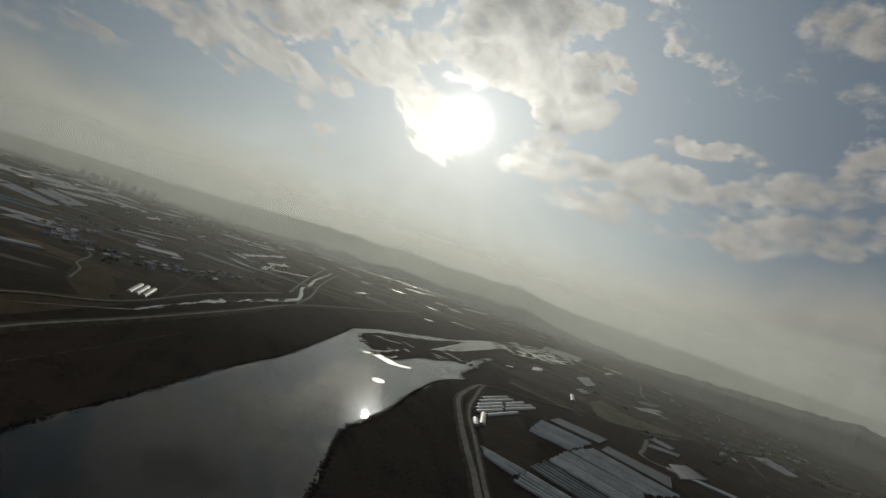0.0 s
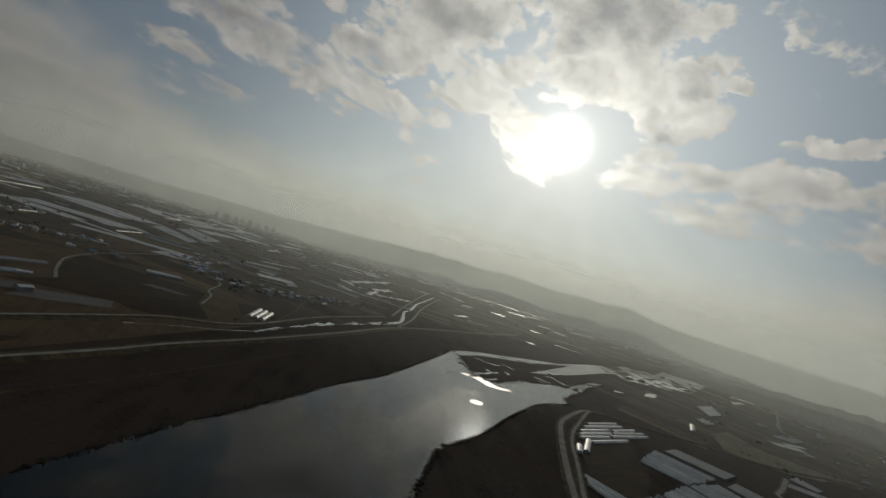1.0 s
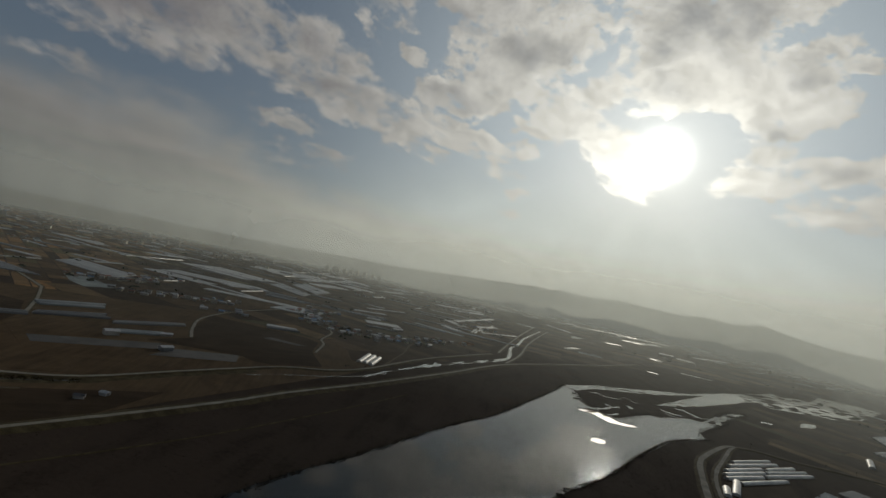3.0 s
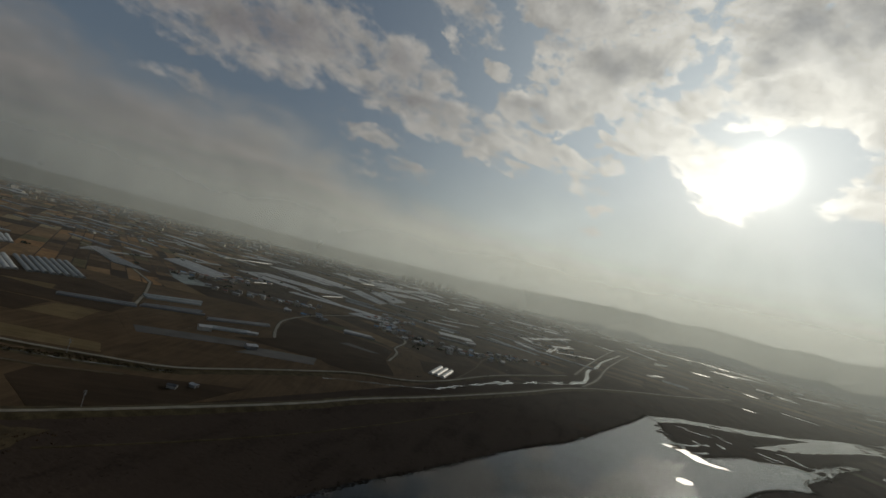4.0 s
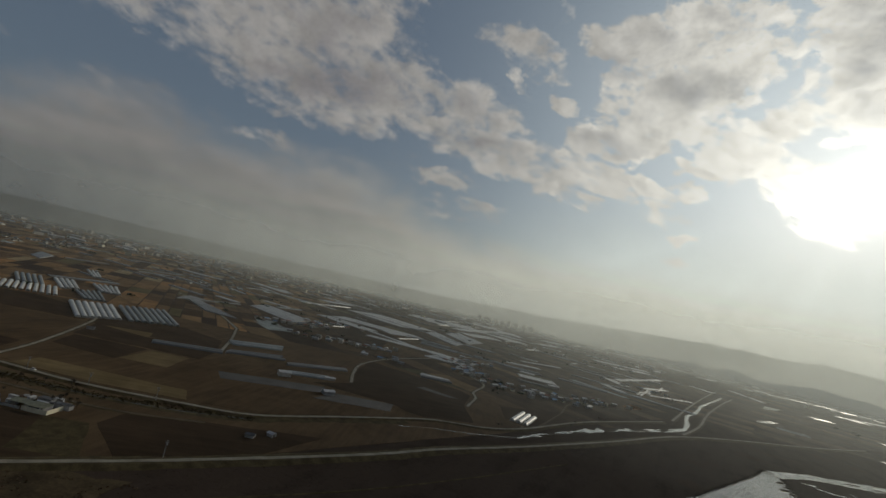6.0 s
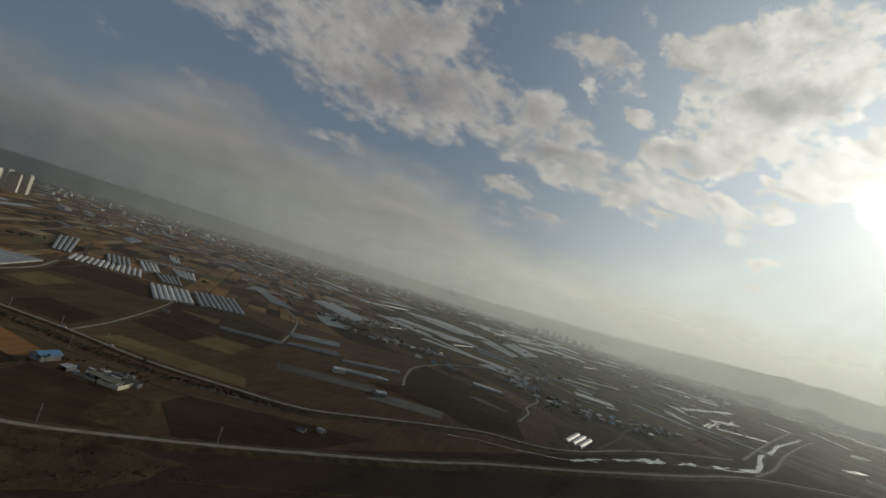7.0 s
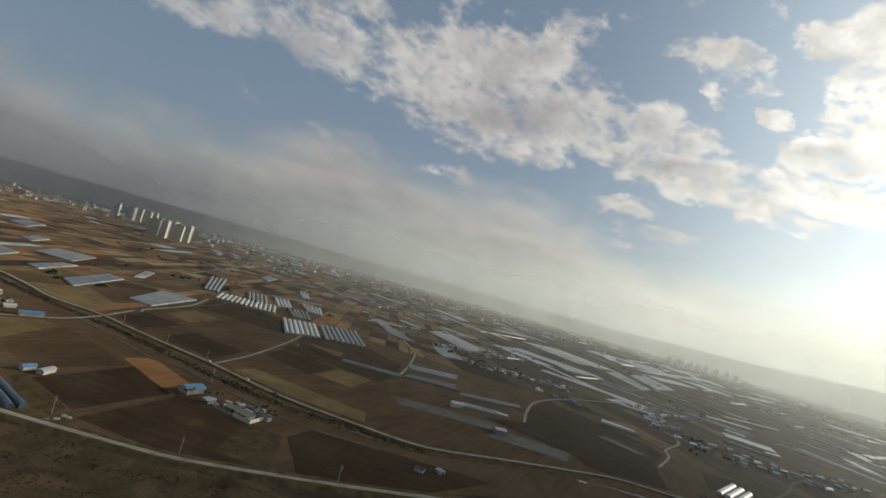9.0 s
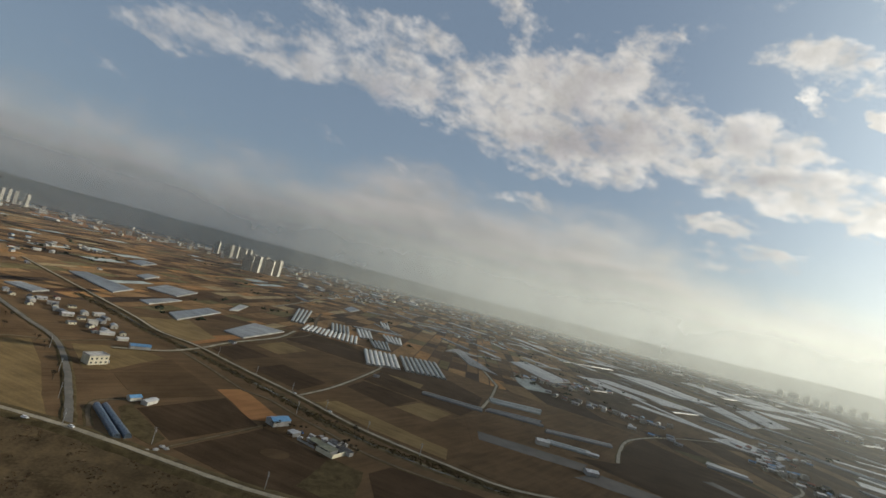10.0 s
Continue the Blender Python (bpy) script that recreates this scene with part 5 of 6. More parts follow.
def village(spots, n, spread, heading):
    """Houses strung along a line of spots, in no strict order, keeping clear of one another."""
    taken = []
    line = smooth_line(spots, 12.0)
    tries = 0
    n = int(n * 1.25)
    while len(taken) < n and tries < n * 30:
        tries += 1
        c = line[houses.randrange(len(line))]
        x, y = c.x + houses.gauss(0, spread), c.y + houses.gauss(0, spread)
        if all((x - a) ** 2 + (y - b) ** 2 > 10.5 ** 2 for a, b in taken):
            taken.append((x, y))
            place(houses.choices(PROTOS, (2, 4, 3, 5, 2, 3))[0], [(x, y, heading + houses.choice((0, 0, 90)))], 14)


village([(-988, 640), (-985, 700), (-965, 745), (-1040, 860), (-1005, 920)], 46, 20, 60)
village([(-835, 650), (-805, 690), (-790, 735), (-750, 792)], 26, 13, 45)
village([(-690, 700), (-650, 740)], 6, 10, 45)
village([(-680, 1050), (-660, 960), (-600, 890), (-560, 850), (-556, 910)], 44, 20, 50)
village([(-500, 850), (-450, 880), (-410, 940), (-380, 1010), (-390, 1080)], 40, 22, 65)
village([(-868, -240), (-848, -216), (-804, -162), (-764, -118), (-720, -84)], 20, 15, 35)
village([(700, 950), (820, 1000), (960, 1010)], 12, 26, 20)
village([(900, 1500), (1050, 1560), (1250, 1500)], 14, 50, 10)
village([(1000, 1180), (1150, 1160)], 8, 30, 10)
village([(774, 1145), (879, 1089), (1113, 1337), (1204, 1400)], 14, 22, 30)
place(PROTOS[5], [(x, y, 30) for x, y in [(1190, 2097), (1286, 2128), (2264, 3036), (876, 1289), (1314, 1560), (948, 1177), (1092, 1273), (1097, 1227), (671, 889)]], 30)
place(PROTOS[3], [(x, y, 60) for x, y in [(1292, 2204), (3118, 4456), (833, 1256), (1373, 1694), (1331, 1558), (989, 1185), (1305, 1484), (653, 894), (671, 876)]], 30)
FAR_HAMLETS = [([(-340, 1500), (-420, 1620), (-520, 1560)], 14, 30), ([(-2040, 330), (-2250, 500), (-2560, 630)], 44, 45), ([(-1500, 700), (-1700, 900)], 16, 50), ([(-1050, 1750), (-900, 2000), (-700, 2300)], 30, 70), ([(-1300, -420), (-1550, -520), (-1750, -420)], 34, 45),
               ([(-1900, 1900), (-2300, 2300)], 40, 90), ([(-2600, 1500), (-2900, 1100)], 40, 90), ([(-1250, 2600), (-900, 3000)], 40, 110)]
cottage_walls, cottage_roofs = bmesh.new(), bmesh.new()
for spots, n, spread in FAR_HAMLETS:
    line = smooth_line(spots, 20.0)
    for _ in range(n):
        c = line[houses.randrange(len(line))]
        m = pose(c.x + houses.gauss(0, spread), c.y + houses.gauss(0, spread), 0, 0, 0, houses.uniform(0, 180))
        w, d, h = houses.uniform(8, 18), houses.uniform(6, 10), houses.uniform(2.8, 5.5)
        ring = [[cottage_walls.verts.new(m @ Vector((x * w / 2, y * d / 2, z))) for x, y in ((-1, -1), (1, -1), (1, 1), (-1, 1))] for z in (0, h)]
        for i in range(4):
            cottage_walls.faces.new((ring[0][i], ring[0][(i + 1) % 4], ring[1][(i + 1) % 4], ring[1][i]))
        lo = [cottage_roofs.verts.new(m @ Vector((x * (w / 2 + 0.4), y * (d / 2 + 0.4), h - 0.1))) for x, y in ((-1, -1), (1, -1), (1, 1), (-1, 1))]
        hi = [cottage_roofs.verts.new(m @ Vector((x * (w / 2 + 0.4), 0, h + d * 0.2))) for x in (-1, 1)]
        for f in ((lo[0], lo[1], hi[1], hi[0]), (lo[2], lo[3], hi[0], hi[1]), (lo[3], lo[0], hi[0]), (lo[1], lo[2], hi[1])):
            cottage_roofs.faces.new(f)
town = random.Random(67)
for k in range(430):
    if k < 260:
        bearing, r = town.uniform(80, 117), town.triangular(2900, 4250, 3900)
    else:
        bearing, r = town.uniform(40, 80), town.triangular(2500, 4200, 3700)
    at = Vector((-math.sin(radians(bearing)) * r, math.cos(radians(bearing)) * r, 0))
    if noise.noise(at / 330.0) < -0.08:
        continue
    m = pose(at.x, at.y, 0, 0, 0, town.choice((20, 60, 110)) + town.uniform(-12, 12))
    w, d, h = town.uniform(12, 46), town.uniform(9, 20), town.choice((5, 7, 7, 10, 14, 22))
    ring = [[cottage_walls.verts.new(m @ Vector((x * w / 2, y * d / 2, z))) for x, y in ((-1, -1), (1, -1), (1, 1), (-1, 1))] for z in (0, h)]
    for i in range(4):
        cottage_walls.faces.new((ring[0][i], ring[0][(i + 1) % 4], ring[1][(i + 1) % 4], ring[1][i]))
    slab_low = [cottage_roofs.verts.new(m @ Vector((x * (w / 2 + 0.4), y * (d / 2 + 0.4), h))) for x, y in ((-1, -1), (1, -1), (1, 1), (-1, 1))]
    ridge_line = [cottage_roofs.verts.new(m @ Vector((x * w / 2, 0, h + d * 0.12))) for x in (-1, 1)]
    for f in ((slab_low[0], slab_low[1], ridge_line[1], ridge_line[0]), (slab_low[2], slab_low[3], ridge_line[0], ridge_line[1]), (slab_low[3], slab_low[0], ridge_line[0]), (slab_low[1], slab_low[2], ridge_line[1])):
        cottage_roofs.faces.new(f)
tagged(part("far_cottage_walls", cottage_walls, PLASTER), "pale walls of far cottages and town buildings", "cottages", "", "stuff")
tagged(part("far_cottage_roofs", cottage_roofs, COTTAGE_ROOF), "grey, blue and rusty roofs of far town buildings", "roofs", "", "stuff")
village([(-900, -330), (-1050, -400), (-1180, -380)], 14, 24, 30)
for proto in PROTOS:
    for child in list(proto.children_recursive):
        bpy.data.objects.remove(child)
    bpy.data.objects.remove(proto)

# far warehouses and town blocks
WARE = house_proto(60, 24, 8, 2.5, PLASTER, ROOF_WHITE, "far white warehouse with a low gable roof", name="warehouse", category="warehouse", group="far warehouses")
TOWN = house_proto(22, 14, 12, 0, CREAM, CONCRETE, "far pale town building with a flat roof", True, "town_building", "building", "far town buildings")
far = random.Random(31)
for k in range(46):
    bearing, r = far.uniform(70, 112), far.uniform(2700, 3850)
    place(WARE if far.random() < 0.35 else TOWN, [(-math.sin(radians(bearing)) * r, math.cos(radians(bearing)) * r, far.uniform(0, 90))])
for k in range(44):
    bearing, r = far.uniform(32, 78), far.uniform(2400, 3800)
    place(WARE if far.random() < 0.45 else TOWN, [(-math.sin(radians(bearing)) * r, math.cos(radians(bearing)) * r, far.uniform(0, 90))])
for k in range(14):
    bearing, r = far.uniform(-30, 20), far.uniform(2300, 3600)
    place(WARE if far.random() < 0.6 else TOWN, [(-math.sin(radians(bearing)) * r, math.cos(radians(bearing)) * r, far.uniform(0, 90))])
place(WARE, [(-2290, 250, 20), (-2330, 330, 15)])
for proto in (WARE, TOWN):
    for child in list(proto.children_recursive):
        bpy.data.objects.remove(child)
    bpy.data.objects.remove(proto)


def tower_proto(w, d, h):
    """A slab of flats: body with balconies, window bands, stair core and roof house."""
    t = thing("apartment_tower", "tall cream-white slab of flats on the plain", "apartment block", pose(0, 0, -500), "apartment towers")
    part("wall", box(bmesh.new(), -w / 2, w / 2, -d / 2, d / 2, 0, h, 0.3), TOWER_WALL, t)
    part("stair_core", box(bmesh.new(), -2.5, 2.5, d / 2 - 0.5, d / 2 + 2.2, 0, h + 2, 0.2), TOWER_WALL, t)
    part("roof_house", box(bmesh.new(), -w * 0.22, w * 0.22, -d * 0.3, d * 0.3, h, h + 5, 0.2), CONCRETE, t)
    n = max(3, int(w / 6))
    for s in (-1, 1):
        for i in range(n):
            bm = bmesh.new()
            x = -w / 2 + w * (i + 0.5) / n
            for k in range(int(h / 3)):
                box(bm, x - 1.9, x + 1.9, s * d / 2 - 0.1, s * d / 2 + 0.12, 1.0 + k * 3, 2.5 + k * 3)
            part("window_column", bm, GLASS, t)
    return t


TOWER_A, TOWER_B, TOWER_C = tower_proto(46, 14, 70), tower_proto(26, 16, 76), tower_proto(30, 16, 44)
for proto, spots in ((TOWER_A, [(-2478, -2, 62), (-2486, 92, 64), (-3380, -70, 60), (-3478, -165, 62), (-2560, 50, 20), (-2600, 120, 62)]),
                     (TOWER_B, [(-2455, 40, 62), (-2500, 72, 30), (-2514, 132, 62), (-3462, -228, 62), (-3360, -138, 30), (-3330, -30, 62), (-3420, -110, 62), (-3500, -60, 10),
                                (-3700, -1440, 40), (-3760, -1500, 40), (-3640, -1380, 20), (-3560, -1290, 40), (-3820, -1420, 60), (-2540, 16, 62), (-2620, 76, 62), (-2580, 140, 30)]),
                     (TOWER_C, [(-2203, 3218, 20), (-2219, 3340, 20), (-2114, 3230, 20), (-2133, 3360, 20), (-2049, 3318, 20), (-2081, 3463, 20), (-1976, 3409, 20), (-1961, 3509, 20), (-1883, 3483, 20), (-1438, 3689, 20)])):
    for x, y, turn in spots:
        copy_thing(proto, pose(x, y, 0, 0, 0, turn))
for proto in (TOWER_A, TOWER_B, TOWER_C):
    for child in list(proto.children_recursive):
        bpy.data.objects.remove(child)
    bpy.data.objects.remove(proto)

# the cream building by the side road
t = thing("farm_building", "cream flat-roofed two-storey building among fields", "building", pose(-582, -58, 0.2, 0, 0, 135))
part("wall", box(bmesh.new(), -9, 9, -6, 6, 0, 8.2, 0.1), CREAM, t)
bm = box(bmesh.new(), -9.3, 9.3, -6.3, 6.3, 8.2, 8.5, 0.05)
for x0, x1, y0, y1 in ((-9, 9, -6, -5.75), (-9, 9, 5.75, 6), (-9, -8.75, -6, 6), (8.75, 9, -6, 6)):
    box(bm, x0, x1, y0, y1, 8.5, 9.4)
part("roof", bm, CONCRETE, t, "grey roof slab with a low parapet")
for s in range(2):
    for i in range(4):
        shared("window", WINDOW, t, Matrix.Translation((-6.6 + i * 4.4, -6.03, 1.4 + s * 3.6)) @ Matrix.Diagonal((1.9, 1, 1.7, 1)))
        shared("window", WINDOW, t, Matrix.Translation((-6.6 + i * 4.4, 6.03, 1.4 + s * 3.6)) @ Matrix.Diagonal((1.9, 1, 1.7, 1)))
part("door", box(bmesh.new(), 8.97, 9.08, -1.4, 1.4, 0, 3.0), ROOF_DARK, t, "dark garage door")
part("porch", box(bmesh.new(), 9.0, 12.5, -3, 3, 0, 2.6, 0.1), CONCRETE, t, "low grey annex")


def shed(x, y, turn, w, d, h, rise, wall_mat, roof_mat, label, z=0.2):
    t = thing("shed", label, "shed", pose(x, y, z, 0, 0, turn), "farm sheds")
    bm = box(bmesh.new(), -w / 2, w / 2, -d / 2, d / 2, 0, h)
    for sx in (-1, 1):
        bm.faces.new([bm.verts.new((sx * w / 2, -d / 2, h)), bm.verts.new((sx * w / 2, d / 2, h)), bm.verts.new((sx * w / 2, 0, h + rise))])
    bmesh.ops.recalc_face_normals(bm, faces=bm.faces[:])
    part("wall", bm, wall_mat, t)
    part("roof", gable(bmesh.new(), w, d, h, rise, 0.5), roof_mat, t)
    part("door", box(bmesh.new(), w / 2 - 0.02, w / 2 + 0.06, -d * 0.28, d * 0.28, 0, h * 0.82), ROOF_DARK, t)
    return t


shed(-484, 110, 122, 17, 12, 4.6, 1.8, CONCRETE, ROOF_BLUE, "open-sided barn under a bright blue sheet roof")
shed(-494, -4, 128, 9, 6, 3.2, 1.3, PLASTER, ROOF_BLUE, "small shed with a vivid blue roof beside the tunnels")
shed(-491, 8, 150, 12, 6, 3.0, 0.9, PLASTER, ROOF_WHITE, "low white-walled shed beside the ploughed field")
shed(-664, -38, 110, 20, 11, 4.2, 1.6, CONCRETE, ROOF_BLUE, "blue-roofed farm shed beside the canal bridge")
shed(-690, -62, 120, 11, 7, 3.0, 1.0, PLASTER, ROOF_WHITE, "white-roofed shed beside the lane")
shed(-705, -82, 120, 15, 7, 3.0, 1.0, PLASTER, ROOF_WHITE, "long white-roofed shed beside the lane")
shed(-786, 52, 60, 9, 6, 3.0, 1.0, CONCRETE, ROOF_DARK, "dark shed beside the field lane")
shed(-536, 414, 70, 15, 10, 5.0, 1.8, PLASTER, ROOF_WHITE, "tall white barn at the end of grey tunnels")
shed(-460, 426, 75, 13, 10, 4.0, 1.5, CONCRETE, ROOF_GREY, "grey farmhouse beside the mulched beds")
shed(-356, 270, 40, 7, 5, 2.6, 0.9, CONCRETE, ROOF_DARK, "small dark hut on the riverside plain", 0.0)
shed(-354, 288, 15, 6, 5, 2.6, 0.9, CONCRETE, ROOF_GREY, "small grey hut on the riverside plain", 0.0)
shed(-736, 254, 60, 8, 6, 2.8, 0.8, CONCRETE, ROOF_DARK, "low dark hut by the farm lane")
shed(-520, 474, 60, 14, 7, 3.0, 0.9, PLASTER, ROOF_WHITE, "white-roofed packing shed beside tunnels")
shed(-476, 1046, 60, 26, 11, 5.0, 1.5, PLASTER, ROOF_WHITE, "bright white shed at a greenhouse end")
shed(-520, 1955, 20, 40, 14, 6.0, 1.5, PLASTER, ROOF_WHITE, "bright white shed on the far plain", 0.0)

# the walled yard with containers and scrap beside the canal
yard = thing("yard_wall", "cream concrete wall round a scrap yard", "wall", pose(-447, 148, 0.2, 0, 0, 40), "")
part("front_wall", box(bmesh.new(), 2, 20, -14.2, -14, 0, 3.2, 0.04), CREAM, yard)
part("front_wall", box(bmesh.new(), -20, 0, -13.4, -13.2, 0, 1.8, 0.04), CONCRETE, yard)
part("side_wall", box(bmesh.new(), 20, 20.2, -14, 10, 0, 3.2, 0.04), CREAM, yard)
part("back_wall", box(bmesh.new(), -6, 18, 12, 12.2, 0, 1.8, 0.04), CONCRETE, yard)
yard_rnd = random.Random(9)


def container(x, y, turn, mat, label, w=6.0, z=0.22):
    t = thing("container", label, "container", pose(x, y, z, 0, 0, turn), "containers in the yard")
    part("body", box(bmesh.new(), -w / 2, w / 2, -1.2, 1.2, 0, 2.5, 0.05), mat, t)
    part("roof", box(bmesh.new(), -w / 2 - 0.05, w / 2 + 0.05, -1.25, 1.25, 2.5, 2.6), ROOF_WHITE if mat is not ROOF_DARK else ROOF_DARK, t)
    part("door", box(bmesh.new(), w / 2, w / 2 + 0.05, -1.0, 1.0, 0.1, 2.3), STEEL, t)
    return t


for x, y, turn, mat, label, w_ in ((-452, 136, 40, PLASTER, "white site container in the yard", 8), (-446, 152, 35, PLASTER, "white site container in the yard", 9), (-436, 146, 50, ROOF_DARK, "dark steel container in the yard", 7),
                                   (-458, 148, 130, ROOF_GREY, "grey steel container in the yard", 6), (-462, 138, 40, CONCRETE, "pale container beside a scrap heap", 6), (-440, 160, 40, ROOF_DARK, "dark flat shed beside the yard wall", 12), (-466, 126, 60, PLASTER, "white cabin beside the blue barn", 5), (-452, 164, 40, PLASTER, "white cabin by the yard gate", 6)):
    container(x, y, turn, mat, label, w_)


def lean_to(x, y, turn, w, d, h, mat, label):
    """A low flat-roofed workshop: posts, three walls and a tilted sheet roof."""
    t = thing("lean_to", label, "shed", pose(x, y, 0.2, 0, 0, turn), "workshops in the yard")
    part("back_wall", box(bmesh.new(), -w / 2, w / 2, d / 2 - 0.15, d / 2, 0, h), CONCRETE, t)
    part("side_wall", box(bmesh.new(), -w / 2, -w / 2 + 0.15, -d / 2, d / 2 - 0.16, 0, h * 0.9), CONCRETE, t)
    part("side_wall", box(bmesh.new(), w / 2 - 0.15, w / 2, -d / 2, d / 2 - 0.16, 0, h * 0.9), CONCRETE, t)
    roof = part("roof", box(bmesh.new(), -w / 2 - 0.4, w / 2 + 0.4, -d / 2 - 0.6, d / 2 + 0.3, -0.06, 0.06), mat, t)
    roof.matrix_local = pose(0, 0, h + 0.05, 4, 0, 0)
    for px in (-w / 2 + 0.3, 0, w / 2 - 0.3):
        part("post", box(bmesh.new(), px - 0.08, px + 0.08, -d / 2 - 0.3, -d / 2 - 0.14, 0, h * 0.92), STEEL, t)


ROOF_MOSS = surface("mossy_sheet_roof", (0.10, 0.105, 0.075), (0.19, 0.185, 0.13), 3, 0.8, 6)
lean_to(-436, 148, 40, 14, 9, 3.6, ROOF_MOSS, "workshop under a mossy grey-green roof")
lean_to(-448, 140, 40, 12, 7, 3.2, ROOF_MOSS, "workshop under a mossy grey-green roof")
lean_to(-452, 156, 220, 10, 6, 3.2, ROOF_DARK, "open workshop under a dark sheet roof")
lean_to(-436, 163, 220, 12, 5, 3.4, ROOF_DARK, "long open store under a dark sheet roof")
lean_to(-462, 122, 30, 8, 6, 3.2, ROOF_GREY, "grey lean-to beside the blue barn")


def heap(x, y, r, h, mat, label, z=0.2):
    bm = bmesh.new()
    bmesh.ops.create_icosphere(bm, subdivisions=3, radius=1.0)
    for v in bm.verts:
        f = 1 + 0.45 * noise.noise(v.co * 2.2 + Vector((x, y, 0))) + 0.3 * noise.noise(v.co * 6 + Vector((y, x, 0)))
        v.co = Vector((v.co.x * r * f, v.co.y * r * f, max(v.co.z, -0.02) * h * f))
    ob = part("scrap_mound", bm, mat)
    ob.location = (x, y, z)
    return tagged(ob, label, "scrap_mound", "heaps")


for i in range(9):
    heap(-452 + yard_rnd.uniform(-16, 16), 147 + yard_rnd.uniform(-10, 10), yard_rnd.uniform(1.2, 2.6), yard_rnd.uniform(0.8, 1.8), (RUST, CONCRETE)[i % 2], "heap of rusty scrap and rubble in the yard")
for x, y in ((-404, 30), (-407, 36), (-401, 25), (-410, 33)):
    heap(x, y, 1.8, 1.0, CONCRETE, "pale heap of bagged straw by the road")
heap(-340, 1146, 9, 5, SOIL_ORANGE, "mound of tan excavated earth", 0.2)
heap(-330, 1158, 7, 4, SOIL_ORANGE, "mound of tan excavated earth", 0.2)


# ---------------------------------------------------------------- poles, cars, trees, scrub
def lathe(bm, rings, n=8):
    """A round solid from (radius, height) pairs."""
    prev = None
    for r, z in rings:
        ring = [bm.verts.new((r * math.cos(2 * math.pi * k / n), r * math.sin(2 * math.pi * k / n), z)) for k in range(n)]
        if prev:
            for k in range(n):
                bm.faces.new((prev[k], prev[(k + 1) % n], ring[(k + 1) % n], ring[k]))
        prev = ring
    bm.faces.new(prev)
    return bm


def pole(x, y, h=12.0, turn=0.0):
    t = thing("utility_pole", "grey concrete utility pole beside a farm lane", "utility pole", pose(x, y, 0, 0, 0, turn), "utility poles")
    part("shaft", lathe(bmesh.new(), [(0.24, 0), (0.2, h * 0.5), (0.13, h)]), CONCRETE, t)
    for z in (h - 0.6, h - 1.6):
        part("crossarm", box(bmesh.new(), -1.2, 1.2, -0.08, 0.08, z, z + 0.16), STEEL, t)
    part("transformer", lathe(bmesh.new(), [(0.32, h - 3.4), (0.34, h - 3.3), (0.34, h - 2.4), (0.2, h - 2.3)], 10), STEEL, t).location = (0.5, 0, 0)


for x, y in ((-412, 26), (-584, 126), (-540, 158), (-492, 192), (-450, 232), (-630, 88), (-690, 42), (-424, -30), (-476, -50), (-540, -72), (-610, -104), (-362, 100), (-334, 196), (-520, 128)):
    pole(x, y, 12.0, houses.uniform(0, 90))


def car(x, y, z, turn, paint, label):
    t = thing("car", label, "car", pose(x, y, z, 0, 0, turn), "cars")
    bm = box(bmesh.new(), -2.2, 2.2, -0.88, 0.88, 0.3, 0.95, 0.12)
    part("body", bm, paint, t)
    bm = box(bmesh.new(), -1.5, 1.1, -0.78, 0.78, 0.95, 1.5, 0.16)
    part("cabin", bm, GLASS, t, "dark glazed cabin")
    part("roof", box(bmesh.new(), -1.3, 0.9, -0.72, 0.72, 1.49, 1.56, 0.02), paint, t)
    for sx in (-1.4, 1.4):
        for sy in (-0.85, 0.85):
            wheel = part("wheel", lathe(bmesh.new(), [(0.1, -0.11), (0.32, -0.1), (0.34, 0), (0.32, 0.1), (0.1, 0.11)], 12), TYRE, t)
            wheel.matrix_local = pose(sx, sy, 0.34, 90, 0, 0)


car(-582, 129, 1.3, 38, PAINT, "white car on the canal lane")
car(-536, 162, 1.3, 38, PAINT, "white car parked on the canal lane")
car(-421, -24, 1.7, 60, PAINT, "white car at the road junction")
car(-427, -52, 1.7, 70, PAINT, "small white van on the dyke road")
car(-470, 130, 0.24, 20, PAINT_BLUE, "dark blue car beside the scrap yard")
car(-458, 128, 0.24, 80, PAINT, "white car beside the yard containers")


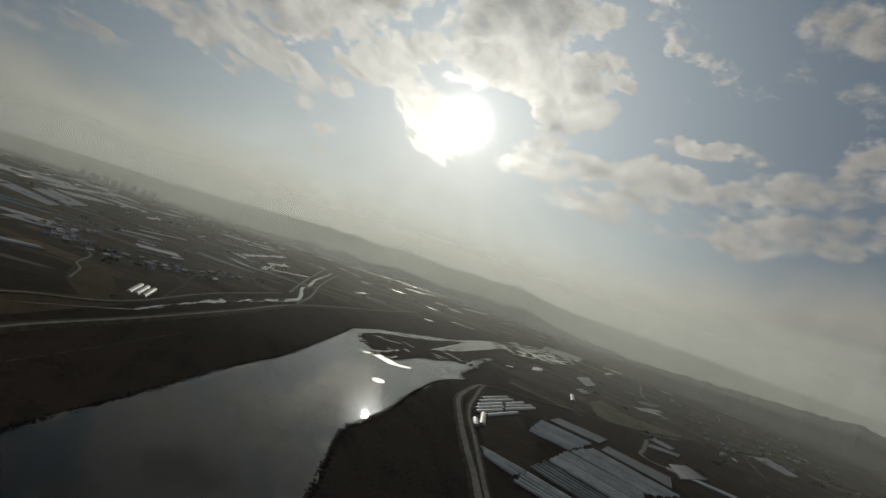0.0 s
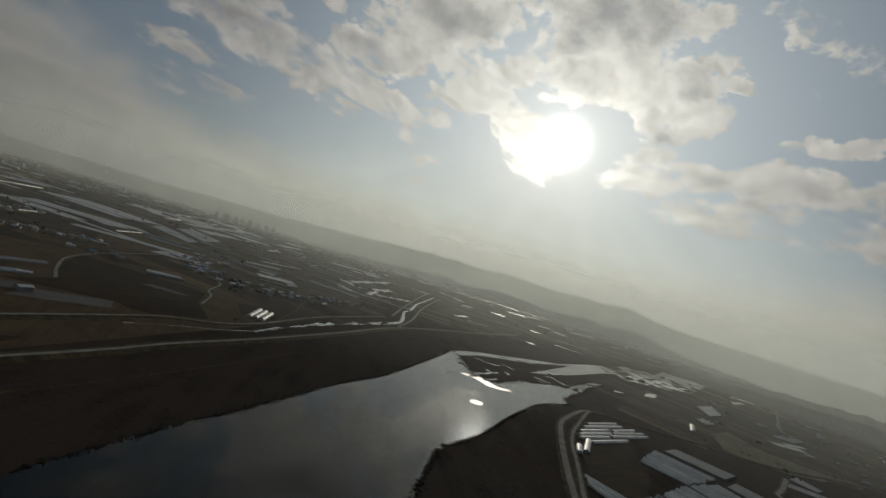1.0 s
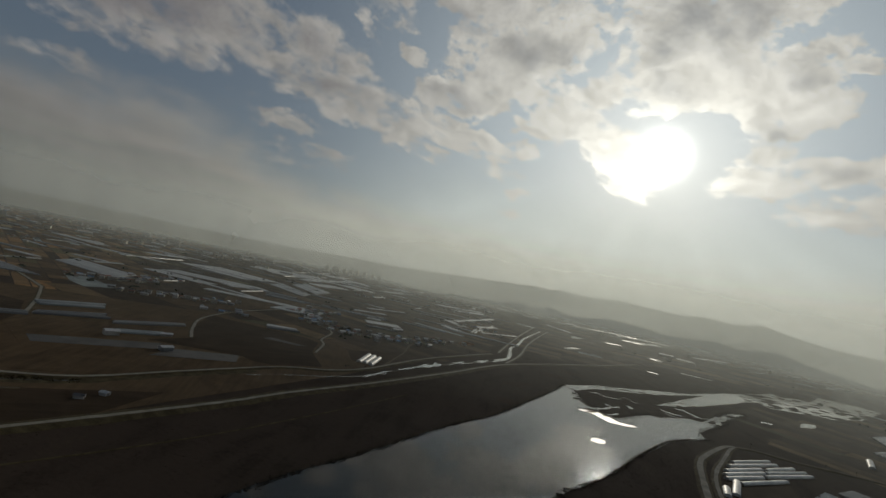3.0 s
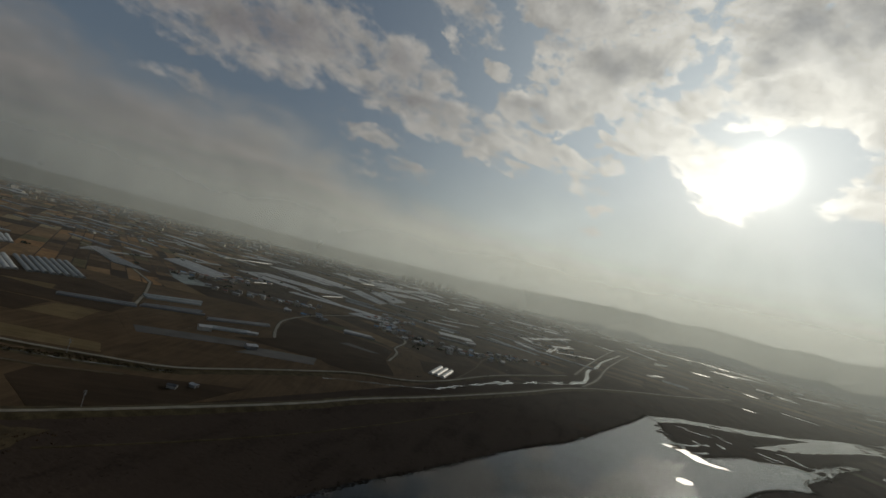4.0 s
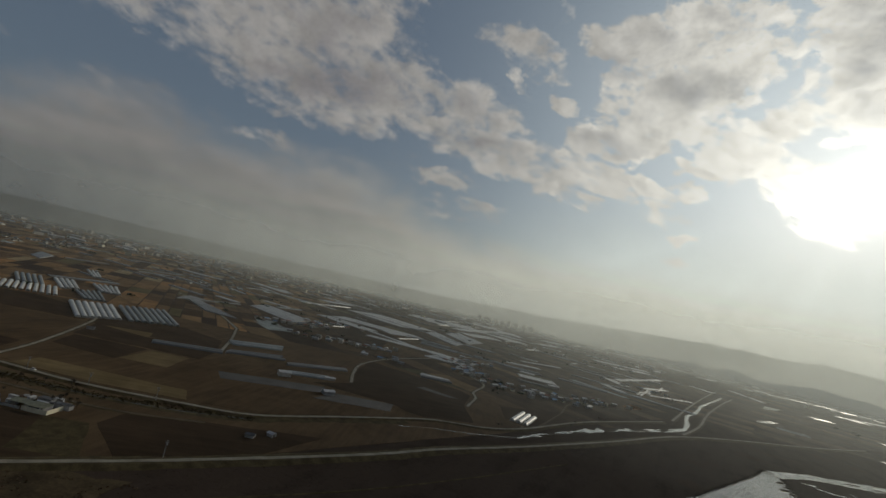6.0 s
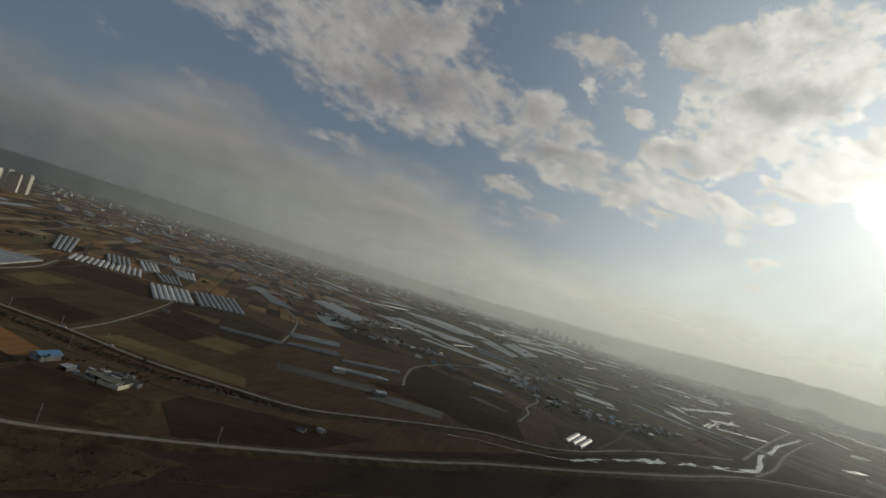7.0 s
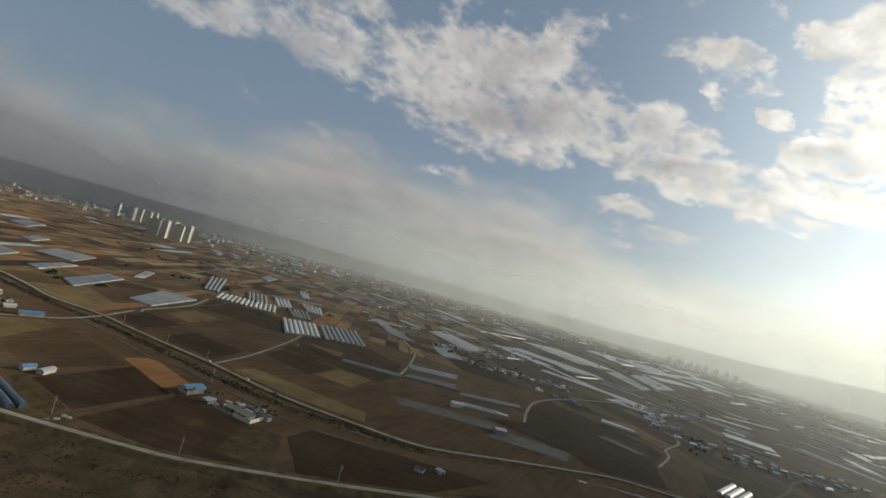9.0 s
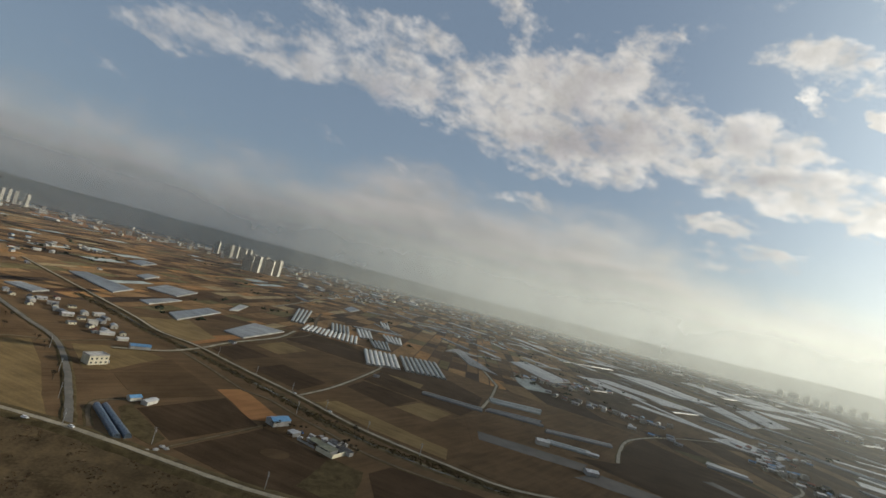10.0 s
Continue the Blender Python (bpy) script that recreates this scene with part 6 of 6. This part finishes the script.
def bare_tree(h, seed):
    """A leafless tree: tapered trunk, forked limbs and a crown of fine twig clumps."""
    rnd = random.Random(seed)
    t = thing("tree", "bare winter tree with a thin twiggy crown", "tree", pose(0, 0, -500), "bare trees")
    wood = bmesh.new()
    twigs = bmesh.new()

    def limb(p, d, length, r, depth):
        q = p + d * length
        side = d.orthogonal().normalized()
        other = d.cross(side)
        rings = []
        for c, rr in ((p, r), (q, r * 0.6)):
            rings.append([wood.verts.new(c + (side * math.cos(a) + other * math.sin(a)) * rr) for a in (0, 1.57, 3.14, 4.71)])
        for k in range(4):
            wood.faces.new((rings[0][k], rings[0][(k + 1) % 4], rings[1][(k + 1) % 4], rings[1][k]))
        if depth == 0:
            for _ in range(7):
                c = q + Vector((rnd.gauss(0, 0.5), rnd.gauss(0, 0.5), rnd.gauss(0.2, 0.4))) * h * 0.07
                a, b = (Vector((rnd.uniform(-1, 1), rnd.uniform(-1, 1), rnd.uniform(-0.3, 1))).normalized() * h * rnd.uniform(0.05, 0.10) for _ in "ab")
                twigs.faces.new([twigs.verts.new(v) for v in (c - a * 0.5, c + b * 0.5, c + a)])
            return
        for _ in range(3):
            e = (d + Vector((rnd.uniform(-0.8, 0.8), rnd.uniform(-0.8, 0.8), rnd.uniform(-0.1, 0.5)))).normalized()
            limb(q, e, length * rnd.uniform(0.6, 0.85), r * 0.55, depth - 1)

    limb(Vector((0, 0, -0.1)), Vector((rnd.uniform(-0.08, 0.08), rnd.uniform(-0.08, 0.08), 1)).normalized(), h * 0.32, h * 0.022, 3)
    part("trunk", wood, BARK, t)
    part("crown", twigs, TWIGS, t, "uneven crown of thin bare twigs")
    return t


TREES = [bare_tree(7.0, 1), bare_tree(9.0, 2), bare_tree(5.0, 3)]
tr = random.Random(77)
lines = [smooth_line(p, 10.0) for p in ([(-900, -165), (-776, -66), (-652, 44), (-502, 158), (-425, 226)], [(-952, 640), (-1010, 880)], [(-690, 980), (-560, 830), (-450, 880), (-380, 1010)],
                                        [(-320, 560), (-296, 700), (-290, 900), (-250, 1080)], [(-500, -60), (-640, -130), (-850, -280)], [(172, 830), (330, 862), (490, 890), (640, 975)], [(420, 720), (480, 680)], [(-470, 110), (-440, 170)], [(-860, 640), (-740, 700)])]
for k in range(120):
    line = lines[k % len(lines)]
    c = line[tr.randrange(len(line))]
    copy_thing(tr.choice(TREES), pose(c.x + tr.gauss(0, 5), c.y + tr.gauss(0, 5), 0, 0, 0, tr.uniform(0, 360)))
for proto in TREES:
    for child in list(proto.children_recursive):
        bpy.data.objects.remove(child)
    bpy.data.objects.remove(proto)


def clumps(spots, size, high, mat, label, name, category, seed):
    """Uneven tufts and bushes, joined: each a handful of leaning blades."""
    rnd = random.Random(seed)
    verts, faces = [], []
    for x, y in spots:
        s = size * rnd.uniform(0.5, 1.6)
        for _ in range(5):
            a = rnd.uniform(0, 6.283)
            cx, cy = x + rnd.gauss(0, s * 0.5), y + rnd.gauss(0, s * 0.5)
            dx, dy = math.cos(a) * s * 0.5, math.sin(a) * s * 0.5
            h = high * rnd.uniform(0.5, 1.4)
            n = len(verts)
            verts += [(cx - dx, cy - dy, 0.0), (cx + dx, cy + dy, 0.0), (cx + dx * 0.6 + rnd.gauss(0, 0.2) * s, cy + dy * 0.6, h * 0.8), (cx - dx * 0.3, cy - dy * 0.3 + rnd.gauss(0, 0.2) * s, h)]
            faces.append((n, n + 1, n + 2, n + 3))
    me = bpy.data.meshes.new(name)
    me.from_pydata(verts, [], faces)
    me.materials.append(mat)
    return tagged(new(name, me), label, category, "", "stuff")


def along(points, n, spread, seed):
    rnd = random.Random(seed)
    line = smooth_line(points, 6.0)
    out = []
    for _ in range(n):
        c = line[rnd.randrange(len(line))]
        out.append((c.x + rnd.gauss(0, spread), c.y + rnd.gauss(0, spread)))
    return out


clumps(along(SHORE[1:9], 2600, 1.6, 1) + along(SHORE[28:], 2600, 1.6, 2), 0.9, 0.4, REEDS, "fringe of dry reeds along the water's edge", "reeds", "reeds", 1)
clumps(along(SHORE[8:29], 1500, 5.0, 4) + along(CHANNEL, 1500, 6.0, 5), 1.2, 0.4, REEDS, "dry reeds on the marsh shore", "reeds", "reeds", 2)
scrub = random.Random(6)
plain = []
while len(plain) < 2500:
    x, y = scrub.uniform(-420, 60), scrub.uniform(-50, 1050)
    if x < float(np.interp(y, [-50, 300, 500, 706, 965, 1050], [-200, -178, -142, -106, -80, -60])) and x > float(np.interp(y, [-50, 22, 96, 194, 362, 556, 962, 1050], [-430, -396, -356, -328, -294, -262, -204, -180])) + 4:
        if noise.noise(Vector((x / 30, y / 60, 2))) > -0.1:
            plain.append((x, y))
clumps(plain[:2500], 0.7, 0.14, REEDS, "dry grass tufts on the river plain", "scrub", "scrub", 3)
east = []
while len(east) < 1500:
    x, y = scrub.uniform(-20, 175), scrub.uniform(180, 820)
    if x > float(np.interp(y, [180, 290, 455, 602, 735, 820], [-26, -10, 6, 52, 96, 150])) and x < float(np.interp(y, [180, 580, 711, 820], [96, 100, 118, 165])):
        east.append((x, y))
clumps(east[:1500], 0.7, 0.16, REEDS, "dark dry scrub between river and dyke", "scrub", "scrub", 4)
clumps(along([(-950, -190), (-765, -48), (-640, 58), (-494, 166), (-396, 290)], 1500, 3.5, 8), 1.1, 0.8, VERGE, "leafless brush along the canal", "brush", "brush", 5)
shrubs = random.Random(52)
thicket = []
while len(thicket) < 900:
    x, y = shrubs.uniform(-500, -285), shrubs.uniform(-230, 170)
    left = float(np.interp(y, [-230, -105, -36, 46, 140, 170], [-490, -446, -418, -370, -330, -300]))
    if left < x < left + 75 and noise.noise(Vector((x / 18, y / 18, 4))) > 0.05:
        thicket.append((x, y))
clumps(thicket, 1.1, 0.6, BRUSH, "leafless reddish shrubs in rough grass", "shrubs", "shrubs", 12)
woods = []
for k in range(1500):
    b, r = scrub.uniform(-50, 118), scrub.uniform(900, 3900)
    x, y = -math.sin(radians(b)) * r, math.cos(radians(b)) * r
    if noise.noise(Vector((x / 260, y / 260, 9))) > 0.12 and not inside(x, y, SHORE) and not (-420 < x < 420 and y < 2000):
        woods.append((x, y))
clumps(woods, 7, 4.0, PINE, "far dark clumps of trees and hedges on the plain", "hedges", "trees", 7)
